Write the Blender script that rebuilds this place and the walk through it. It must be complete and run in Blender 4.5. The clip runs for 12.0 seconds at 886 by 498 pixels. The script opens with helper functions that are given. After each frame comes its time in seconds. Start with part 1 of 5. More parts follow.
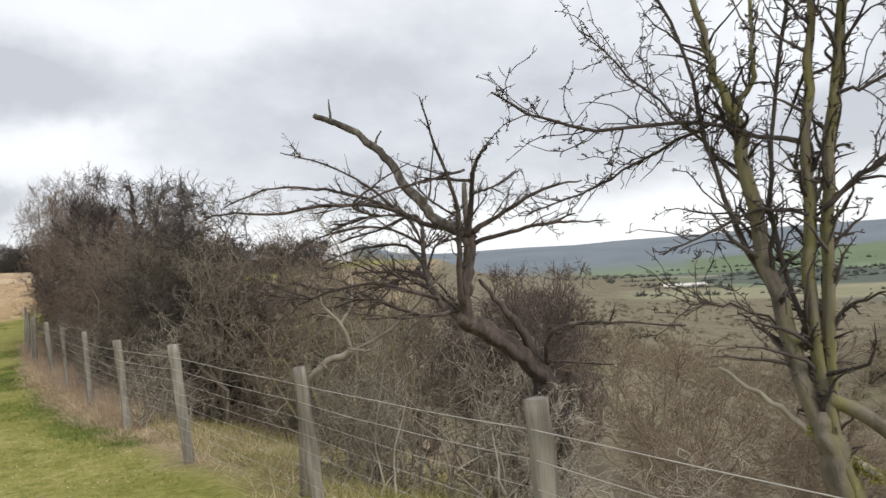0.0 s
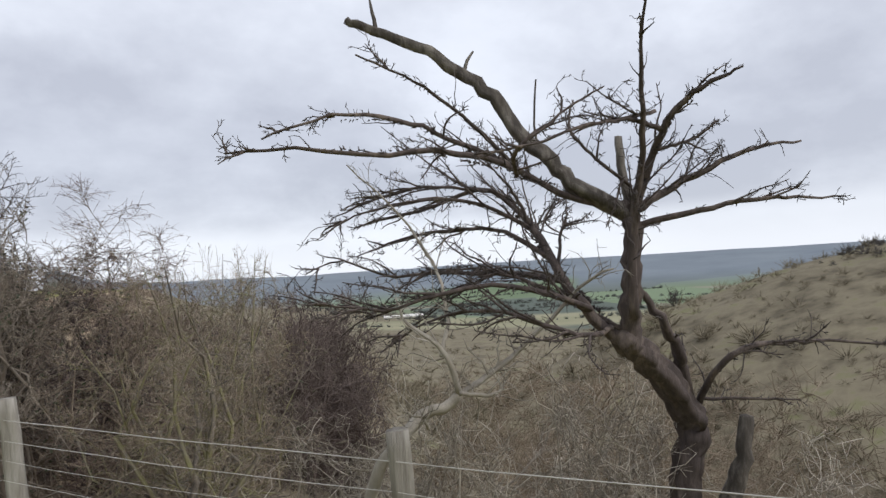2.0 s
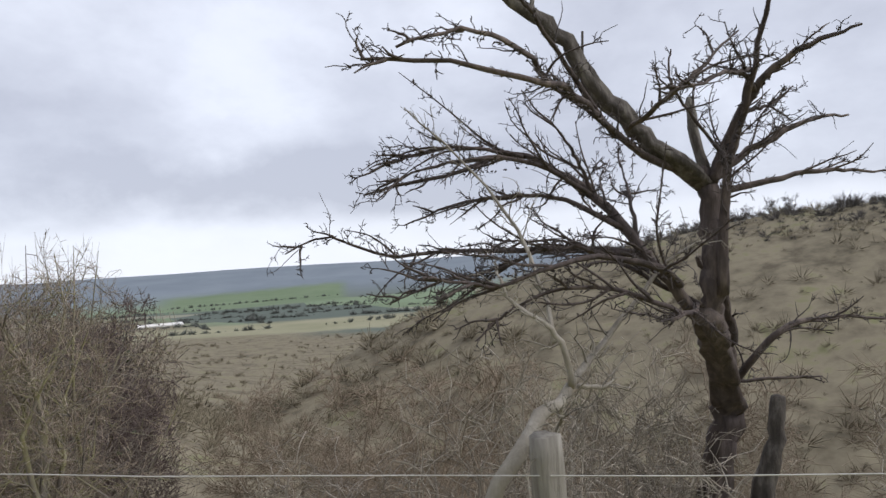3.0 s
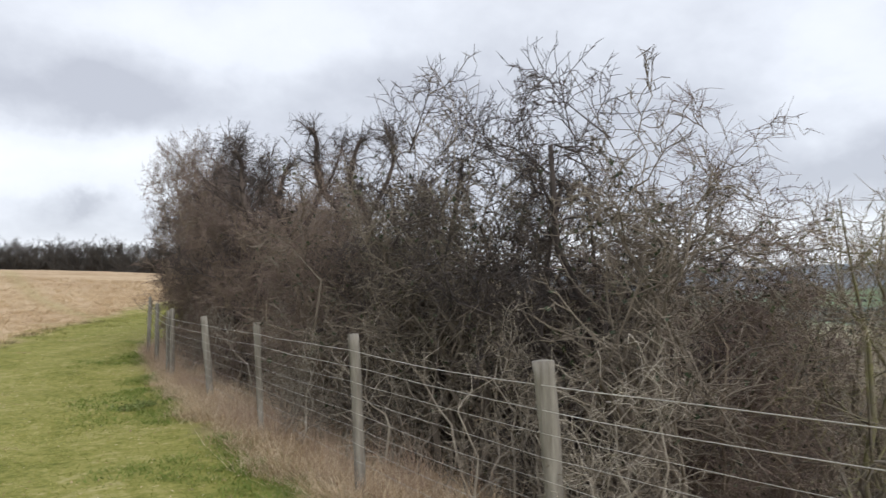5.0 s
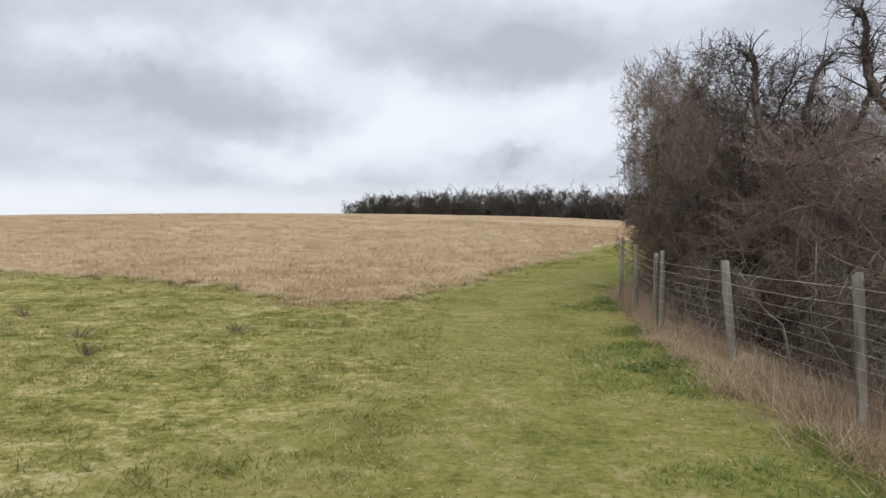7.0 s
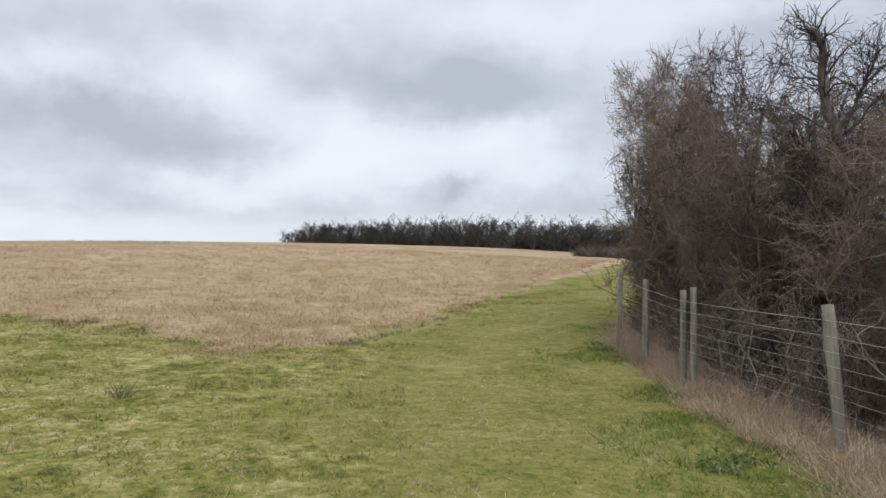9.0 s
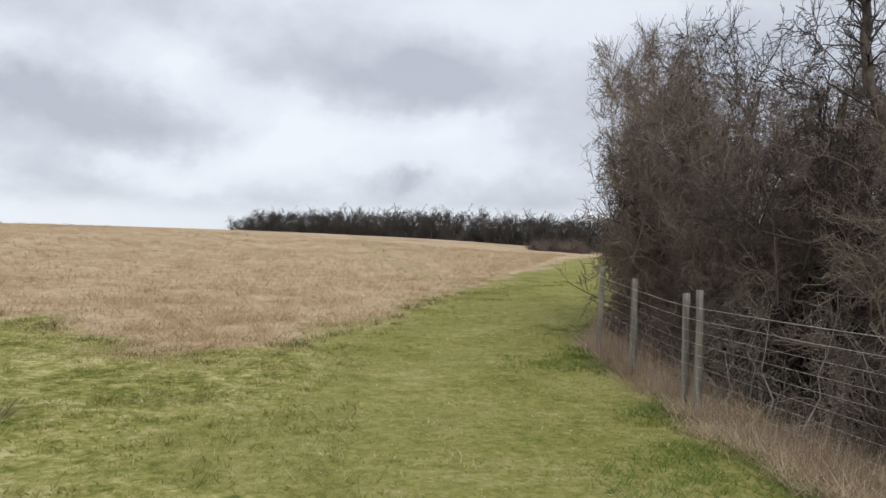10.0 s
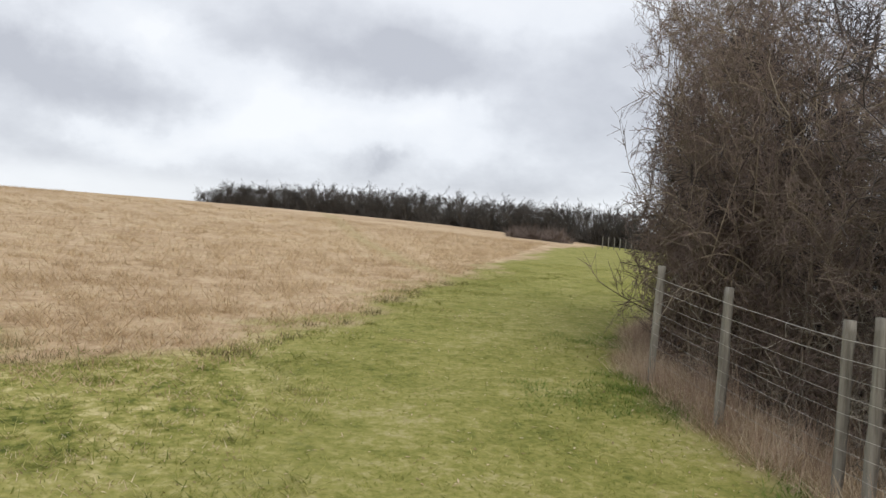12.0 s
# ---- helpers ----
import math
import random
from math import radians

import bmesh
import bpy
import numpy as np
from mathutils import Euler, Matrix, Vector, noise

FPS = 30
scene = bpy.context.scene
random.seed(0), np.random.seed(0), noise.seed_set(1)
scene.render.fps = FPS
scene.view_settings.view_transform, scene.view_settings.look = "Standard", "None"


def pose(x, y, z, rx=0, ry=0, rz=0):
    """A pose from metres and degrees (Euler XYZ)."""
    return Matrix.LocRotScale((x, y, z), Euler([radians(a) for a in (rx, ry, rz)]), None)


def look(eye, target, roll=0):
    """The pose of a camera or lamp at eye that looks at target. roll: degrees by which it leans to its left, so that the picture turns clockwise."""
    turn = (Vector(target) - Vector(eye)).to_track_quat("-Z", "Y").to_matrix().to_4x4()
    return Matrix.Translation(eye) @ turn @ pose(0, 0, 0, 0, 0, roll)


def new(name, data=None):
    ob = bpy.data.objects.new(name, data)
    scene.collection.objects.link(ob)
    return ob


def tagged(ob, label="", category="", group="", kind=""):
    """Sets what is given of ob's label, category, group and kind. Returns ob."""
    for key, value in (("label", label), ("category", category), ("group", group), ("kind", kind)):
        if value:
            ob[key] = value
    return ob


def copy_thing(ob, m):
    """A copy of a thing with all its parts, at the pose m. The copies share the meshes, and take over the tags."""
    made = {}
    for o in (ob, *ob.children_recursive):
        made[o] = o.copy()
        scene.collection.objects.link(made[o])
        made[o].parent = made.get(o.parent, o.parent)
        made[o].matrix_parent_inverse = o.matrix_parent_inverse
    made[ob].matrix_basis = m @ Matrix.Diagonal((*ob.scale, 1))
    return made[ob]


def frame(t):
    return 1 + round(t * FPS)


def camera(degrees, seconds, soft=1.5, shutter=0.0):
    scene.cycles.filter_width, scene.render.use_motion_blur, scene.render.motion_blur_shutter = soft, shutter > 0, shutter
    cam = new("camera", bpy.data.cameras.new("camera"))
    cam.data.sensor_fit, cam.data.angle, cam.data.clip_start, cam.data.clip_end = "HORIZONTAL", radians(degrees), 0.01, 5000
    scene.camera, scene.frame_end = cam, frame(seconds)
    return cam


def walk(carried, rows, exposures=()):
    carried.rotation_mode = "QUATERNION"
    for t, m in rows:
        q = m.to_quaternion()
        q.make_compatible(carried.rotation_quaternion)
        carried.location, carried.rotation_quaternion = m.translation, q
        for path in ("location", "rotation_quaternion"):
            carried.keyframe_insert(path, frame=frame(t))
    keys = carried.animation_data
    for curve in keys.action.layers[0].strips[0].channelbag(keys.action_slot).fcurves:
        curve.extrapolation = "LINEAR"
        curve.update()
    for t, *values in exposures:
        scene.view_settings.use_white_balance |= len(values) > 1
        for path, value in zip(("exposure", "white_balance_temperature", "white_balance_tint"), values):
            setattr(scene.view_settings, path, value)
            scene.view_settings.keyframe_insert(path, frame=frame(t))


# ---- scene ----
cam = camera(64.0, 12.0, soft=1.45, shutter=0.07)
PATH = [
    (0, (-1.134, -0.737, 1.828), (-0.636, 1.2, 1.856), -4.3),
    (0.5, (-1.436, -0.059, 1.842), (-0.974, 1.887, 1.87), -4.0),
    (1, (-1.795, 0.578, 1.782), (-1.244, 2.5, 1.842), -3.3),
    (1.5, (-2.075, 1.256, 1.783), (-1.246, 3.075, 1.854), -3.6),
    (1.8, (-2.297, 1.662, 1.756), (-1.247, 3.364, 1.828), -3.4),
    (2, (-2.414, 1.926, 1.762), (-1.222, 3.531, 1.826), -3.4),
    (2.5, (-2.619, 2.58, 1.731), (-1.141, 3.928, 1.773), -3.3),
    (3, (-2.885, 3.275, 1.705), (-1.244, 4.418, 1.743), -3.6),
    (3.3, (-3.020, 3.665, 1.705), (-1.357, 4.776, 1.737), -4.2),
    (3.5, (-3.060, 3.935, 1.700), (-1.415, 5.071, 1.734), -4.2),
    (3.7, (-3.180, 4.140, 1.680), (-1.585, 5.346, 1.728), -3.9),
    (5.3, (-4.204, 5.968, 1.49), (-4.222, 7.966, 1.569), -1.4),
    (5.5, (-4.345, 6.197, 1.485), (-4.562, 8.185, 1.539), -1.4),
    (6, (-4.713, 6.694, 1.453), (-5.297, 8.606, 1.463), -1.6),
    (6.5, (-5.084, 7.179, 1.442), (-5.842, 9.03, 1.422), -1.4),
    (7, (-5.462, 7.628, 1.428), (-6.24, 9.47, 1.396), -0.9),
    (7.2, (-5.579, 7.857, 1.425), (-6.347, 9.703, 1.403), -0.8),
    (8.8, (-6.557, 9.697, 1.467), (-7.223, 11.583, 1.509), -0.9),
    (9, (-6.741, 9.925, 1.443), (-7.361, 11.826, 1.495), -0.6),
    (9.5, (-6.983, 10.532, 1.464), (-7.525, 12.457, 1.517), -0.1),
    (10, (-7.275, 11.198, 1.469), (-7.764, 13.137, 1.497), 0.5),
    (10.5, (-7.51, 11.839, 1.446), (-7.96, 13.788, 1.448), 1.7),
    (11, (-7.769, 12.488, 1.448), (-8.188, 14.444, 1.445), 3.0),
    (11.5, (-7.978, 13.174, 1.447), (-8.384, 15.133, 1.431), 3.5),
    (12, (-8.223, 13.835, 1.489), (-8.634, 15.792, 1.472), 3.1),
]
walk(cam, [(t, look(eye, target, roll)) for t, eye, target, roll in PATH], [(0, 0.62, 6750, 10), (2, 0.5, 6350, 12), (3.7, 0.55, 6250, 14), (5.5, 0.58, 6500, 10), (7.2, 0.37, 6450, 10), (9, 0.36, 6350, 10), (10.5, 0.41, 6450, 10), (12, 0.48, 6600, 10)])

# ---- world and light ----
def link(nt, a, ao, b, bi):
    nt.links.new(a.outputs[ao], b.inputs[bi])


def node(nt, kind, **values):
    n = nt.nodes.new(kind)
    for k, v in values.items():
        n.inputs[k.replace("_", " ")].default_value = v
    return n


def ramp(nt, stops, interpolation="LINEAR"):
    n = nt.nodes.new("ShaderNodeValToRGB")
    n.color_ramp.interpolation = interpolation
    while len(n.color_ramp.elements) < len(stops):
        n.color_ramp.elements.new(0.5)
    for e, (p, c) in zip(n.color_ramp.elements, stops):
        e.position = p
        e.color = (*c, 1) if len(c) == 3 else c
    return n


def mathn(nt, op, a=None, b=None, clamp=False):
    n = nt.nodes.new("ShaderNodeMath")
    n.operation, n.use_clamp = op, clamp
    for i, v in enumerate((a, b)):
        if v is None:
            continue
        if isinstance(v, (int, float)):
            n.inputs[i].default_value = v
        else:
            nt.links.new(v, n.inputs[i])
    return n.outputs[0]


def build_world():
    world = bpy.data.worlds.new("overcast_sky")
    scene.world = world
    world.use_nodes = True
    nt = world.node_tree
    nt.nodes.clear()
    out = nt.nodes.new("ShaderNodeOutputWorld")
    sky = nt.nodes.new("ShaderNodeTexSky")
    sky.sky_type, sky.sun_disc = "NISHITA", False
    sky.sun_elevation, sky.sun_rotation = radians(38), radians(200)
    blue = nt.nodes.new("ShaderNodeBackground")
    blue.inputs["Strength"].default_value = 0.1
    link(nt, sky, "Color", blue, "Color")
    # a cloud deck: the direction is laid out on a flat sheet overhead
    tc = nt.nodes.new("ShaderNodeTexCoord")
    sep = nt.nodes.new("ShaderNodeSeparateXYZ")
    link(nt, tc, "Generated", sep, 0)
    up = mathn(nt, "MAXIMUM", sep.outputs["Z"], 0.0)
    lift = mathn(nt, "ADD", up, 0.42)
    px = mathn(nt, "DIVIDE", sep.outputs["X"], lift)
    py = mathn(nt, "DIVIDE", sep.outputs["Y"], lift)
    comb = nt.nodes.new("ShaderNodeCombineXYZ")
    nt.links.new(px, comb.inputs[0])
    nt.links.new(py, comb.inputs[1])
    comb.inputs[2].default_value = 3.7
    big = node(nt, "ShaderNodeTexNoise", Scale=1.25, Detail=5.0, Roughness=0.46, Distortion=0.3)
    link(nt, comb, 0, big, "Vector")
    fine = node(nt, "ShaderNodeTexNoise", Scale=3.4, Detail=7.0, Roughness=0.58)
    link(nt, comb, 0, fine, "Vector")
    both = mathn(nt, "ADD", mathn(nt, "MULTIPLY", big.outputs["Fac"], 0.62), mathn(nt, "MULTIPLY", fine.outputs["Fac"], 0.38))
    # banks and gaps of the deck: soft swellings at a bearing and a height, with ragged edges
    wander = node(nt, "ShaderNodeTexNoise", Scale=5.5, Detail=6.0, Roughness=0.6)
    link(nt, tc, "Generated", wander, "Vector")
    sway = nt.nodes.new("ShaderNodeSeparateColor")
    link(nt, wander, "Color", sway, 0)
    left = mathn(nt, "MULTIPLY", mathn(nt, "ARCTAN2", mathn(nt, "MULTIPLY", sep.outputs["X"], -1.0), sep.outputs["Y"]), 57.3)
    left = mathn(nt, "ADD", left, mathn(nt, "MULTIPLY", mathn(nt, "SUBTRACT", sway.outputs[0], 0.5), 15.0))
    high = mathn(nt, "MULTIPLY", mathn(nt, "ARCSINE", sep.outputs["Z"]), 57.3)
    high = mathn(nt, "ADD", high, mathn(nt, "MULTIPLY", mathn(nt, "SUBTRACT", sway.outputs[1], 0.5), 7.0))
    both = mathn(nt, "ADD", mathn(nt, "MULTIPLY", both, 0.75), 0.085)
    for az, el, wide, tall, amount in CLOUD_BANKS:
        a = mathn(nt, "POWER", mathn(nt, "MULTIPLY", mathn(nt, "SUBTRACT", left, az), 1 / wide), 2.0)
        b = mathn(nt, "POWER", mathn(nt, "MULTIPLY", mathn(nt, "SUBTRACT", high, el), 1 / tall), 2.0)
        swell = mathn(nt, "EXPONENT", mathn(nt, "MULTIPLY", mathn(nt, "ADD", a, b), -1.0))
        both = mathn(nt, "ADD", both, mathn(nt, "MULTIPLY", swell, amount))
    deck = ramp(nt, [(0.36, CLOUD_DARK), (0.45, CLOUD_MID), (0.53, CLOUD_LIGHT), (0.63, CLOUD_WHITE)])
    nt.links.new(both, deck.inputs[0])
    # a paler band under the deck, low over the horizon
    band = ramp(nt, [(0.0, (0.9, 0.9, 0.9)), (0.052, (0.7, 0.7, 0.7)), (0.085, (0, 0, 0))], "EASE")
    nt.links.new(up, band.inputs[0])
    pale = nt.nodes.new("ShaderNodeMix")
    pale.data_type = "RGBA"
    nt.links.new(band.outputs[0], pale.inputs[0])
    nt.links.new(deck.outputs[0], pale.inputs[6])
    pale.inputs[7].default_value = (*CLOUD_HORIZON, 1)
    cloud = nt.nodes.new("ShaderNodeBackground")
    cloud.inputs["Strength"].default_value = 1.0
    nt.links.new(pale.outputs[2], cloud.inputs["Color"])
    mix = nt.nodes.new("ShaderNodeMixShader")
    mix.inputs[0].default_value = 0.94
    link(nt, blue, 0, mix, 1)
    link(nt, cloud, 0, mix, 2)
    link(nt, mix, 0, out, "Surface")


CLOUD_BANKS = [  # bearing to the left of +y, height, half width and half height in degrees, how much lighter
    (40, 10.3, 7.5, 2.2, -0.14), (46, 11.7, 5, 1.8, -0.06), (26, 9.3, 4.5, 2.6, 0.16), (15, 9.0, 8, 2.2, 0.14), (33, 6.3, 5, 1.5, 0.11), (38.4, 6.6, 2.5, 1.0, 0.07),
    (36, 14.4, 2.5, 1.2, 0.13), (46, 14.2, 5, 1.5, 0.10), (17, 14.2, 8, 2.3, -0.13), (28, 15.2, 5, 1.8, -0.08), (46, 5.4, 6, 1.6, -0.07), (17.3, 6.6, 2.6, 0.8, -0.14),
    (8, 6.6, 6, 2.0, 0.10), (34, 18.6, 7, 1.6, -0.08), (10, 19, 6, 2.0, 0.07), (53, 13, 4, 2.0, 0.06),
    (-47, 7.2, 20, 2.4, -0.14), (-29, 7.2, 8, 2.0, -0.06), (-31, 15, 8, 4, -0.03), (-52, 14, 12, 2.5, -0.03), (-58, 18, 10, 3, 0.03),
    (1.5, 17.4, 5, 2.5, 0.07), (10, 12.6, 6, 1.6, -0.06), (-11.7, 15.8, 7, 2.5, -0.10), (-25, 12.5, 9, 2.2, -0.06), (-25, 5.6, 8, 1.6, 0.06),
]
CLOUD_DARK = (0.40, 0.42, 0.47)
CLOUD_MID = (0.50, 0.525, 0.575)
CLOUD_LIGHT = (0.62, 0.65, 0.70)
CLOUD_WHITE = (0.69, 0.715, 0.752)
CLOUD_HORIZON = (0.68, 0.71, 0.75)
build_world()
sun_data = bpy.data.lights.new("sun", "SUN")
sun_data.energy, sun_data.angle, sun_data.color = 1.5, radians(40), (1.0, 0.97, 0.92)
sun = new("sun", sun_data)
sun.matrix_world = look((30, -60, 60), (0, 0, 0))

# ---- materials ----
MATS = {}


def material(name, colours, scale=6.0, rough=0.9, bump=0.3, bump_scale=None, stretch=(1, 1, 1), spread=0.25, per_island=0.0, spec=0.3, through_light=0.0):
    """A grainy matt surface: colours from dark to light, two scales of noise, a fine relief."""
    m = bpy.data.materials.new(name)
    m.use_nodes = True
    nt = m.node_tree
    b = nt.nodes["Principled BSDF"]
    b.inputs["Roughness"].default_value = rough
    b.inputs["Specular IOR Level"].default_value = spec
    tc = nt.nodes.new("ShaderNodeTexCoord")
    mp = nt.nodes.new("ShaderNodeMapping")
    mp.inputs["Scale"].default_value = stretch
    link(nt, tc, "Object", mp, "Vector")
    n1 = node(nt, "ShaderNodeTexNoise", Scale=scale, Detail=6.0, Roughness=0.65)
    n2 = node(nt, "ShaderNodeTexNoise", Scale=scale * 0.13, Detail=3.0)
    link(nt, mp, 0, n1, "Vector")
    link(nt, mp, 0, n2, "Vector")
    v = mathn(nt, "ADD", mathn(nt, "MULTIPLY", n1.outputs["Fac"], 0.6), mathn(nt, "MULTIPLY", n2.outputs["Fac"], 0.4))
    if per_island:
        g = nt.nodes.new("ShaderNodeNewGeometry")
        oi = nt.nodes.new("ShaderNodeObjectInfo")
        r = mathn(nt, "SUBTRACT", g.outputs["Random Per Island"], 0.5)
        v = mathn(nt, "ADD", v, mathn(nt, "MULTIPLY", r, per_island))
        v = mathn(nt, "ADD", v, mathn(nt, "MULTIPLY", mathn(nt, "SUBTRACT", oi.outputs["Random"], 0.5), 0.12))
    k = len(colours)
    cr = ramp(nt, [(0.5 - spread + 2 * spread * i / max(1, k - 1), c) for i, c in enumerate(colours)])
    nt.links.new(v, cr.inputs[0])
    nt.links.new(cr.outputs[0], b.inputs["Base Color"])
    if bump:
        n3 = node(nt, "ShaderNodeTexNoise", Scale=bump_scale or scale * 3, Detail=5.0, Roughness=0.7)
        link(nt, mp, 0, n3, "Vector")
        bp = node(nt, "ShaderNodeBump", Strength=bump, Distance=0.01)
        link(nt, n3, "Fac", bp, "Height")
        link(nt, bp, 0, b, "Normal")
    if through_light:
        leaf = nt.nodes.new("ShaderNodeBsdfTranslucent")
        nt.links.new(cr.outputs[0], leaf.inputs["Color"])
        mix = nt.nodes.new("ShaderNodeMixShader")
        mix.inputs[0].default_value = through_light
        link(nt, b, 0, mix, 1)
        link(nt, leaf, 0, mix, 2)
        link(nt, mix, 0, nt.nodes["Material Output"], "Surface")
    MATS[name] = m
    return m


BARK = material("hawthorn_bark", [(0.033, 0.026, 0.025), (0.081, 0.064, 0.058), (0.211, 0.17, 0.143)], 24, 0.93, 1.0, 34, (1, 1, 0.25), 0.2)
DEAD = material("dead_wood", [(0.031, 0.027, 0.024), (0.081, 0.07, 0.06), (0.224, 0.203, 0.175)], 16, 0.92, 0.9, 50, (1, 1, 0.3), 0.13)
LICHEN = material("lichened_bark", [(0.065, 0.056, 0.046), (0.182, 0.159, 0.13), (0.195, 0.185, 0.081), (0.39, 0.358, 0.299)], 7, 0.92, 0.9, 45, (1, 1, 0.4), 0.15)
THORN = material("thorn_bush_bark", [(0.068, 0.056, 0.046), (0.128, 0.105, 0.083), (0.2, 0.17, 0.136), (0.281, 0.242, 0.196)], 3, 0.92, 0, per_island=0.25)
PALE = material("bleached_dead_wood", [(0.13, 0.115, 0.093), (0.26, 0.234, 0.192), (0.42, 0.39, 0.335)], 14, 0.9, 0.6, 45, (1, 1, 0.4), 0.2, per_island=0.3)
TWIG = material("dark_twig_bark", [(0.035, 0.03, 0.03), (0.075, 0.062, 0.057), (0.125, 0.106, 0.094)], 5, 0.9, 0, per_island=0.3)
HEDGE = material("hedge_twig_bark", [(0.092, 0.074, 0.056), (0.178, 0.141, 0.105), (0.271, 0.218, 0.161), (0.433, 0.374, 0.289)], 2.5, 0.92, 0, per_island=0.3)
HEDGE_FINE = material("reddish_hedge_twig", [(0.112, 0.079, 0.071), (0.184, 0.137, 0.117), (0.26, 0.2, 0.17)], 1.2, 0.92, 0, per_island=0.2)
SCRUB = material("valley_scrub_twig", [(0.15, 0.118, 0.083), (0.25, 0.2, 0.145), (0.36, 0.298, 0.222)], 0.6, 0.95, 0, per_island=0.3)
PURPLE = material("purple_brown_twig", [(0.08, 0.062, 0.056), (0.13, 0.10, 0.087), (0.18, 0.143, 0.122)], 0.6, 0.95, 0, per_island=0.3)
HILL_SCRUB = material("hillside_scrub_twig", [(0.13, 0.108, 0.075), (0.17, 0.146, 0.10), (0.21, 0.182, 0.125)], 0.05, 0.95, 0, per_island=0.2)
FARWOOD = material("far_wood_twig", [(0.055, 0.05, 0.046), (0.085, 0.077, 0.069), (0.12, 0.108, 0.095)], 0.5, 0.95, 0, per_island=0.2)
# far wood bark again, paler and greyer: distance haze carried in the colour
PLAIN_WOOD = material("hazed_hedgerow_twig", [(0.075, 0.08, 0.072), (0.105, 0.112, 0.10), (0.135, 0.14, 0.12)], 0.01, 0.95, 0, per_island=0.2)
POST = material("weathered_post_wood", [(0.048, 0.042, 0.034), (0.168, 0.152, 0.128), (0.288, 0.268, 0.232), (0.416, 0.396, 0.36)], 20, 0.88, 0.9, 60, (1, 1, 0.10), 0.2)
WIRE = material("galvanised_wire", [(0.30, 0.28, 0.25), (0.62, 0.60, 0.56)], 6, 0.5, 0, spec=0.5)
STRAW = material("dry_grass", [(0.291, 0.202, 0.118), (0.538, 0.414, 0.269), (0.784, 0.672, 0.493)], 3.0, 0.85, 0, per_island=0.6, through_light=0.45)
STALK = material("dead_stalks", [(0.313, 0.216, 0.162), (0.508, 0.378, 0.286), (0.67, 0.551, 0.432)], 1.5, 0.88, 0, per_island=0.55, through_light=0.45)
LUSH = material("lush_verge_grass", [(0.09, 0.144, 0.024), (0.15, 0.222, 0.043), (0.24, 0.3, 0.084)], 2, 0.75, 0, per_island=0.35, through_light=0.45)
GREEN = material("short_green_grass", [(0.171, 0.2, 0.04), (0.319, 0.323, 0.08), (0.535, 0.497, 0.2)], 1.2, 0.8, 0, spread=0.17, per_island=0.26, through_light=0.45)
TAN = material("bleached_meadow_grass", [(0.389, 0.279, 0.162), (0.562, 0.427, 0.265), (0.691, 0.562, 0.373)], 0.5, 0.88, 0, per_island=0.45, through_light=0.45)
LEAFY = material("dark_evergreen_leaf", [(0.02, 0.03, 0.015), (0.045, 0.06, 0.03), (0.08, 0.095, 0.05)], 3, 0.6, 0, per_island=0.4)
LICHEN_TUFT = material("yellow_lichen_tuft", [(0.16, 0.15, 0.04), (0.27, 0.25, 0.07), (0.36, 0.34, 0.14)], 30, 0.95, 0, per_island=0.3)


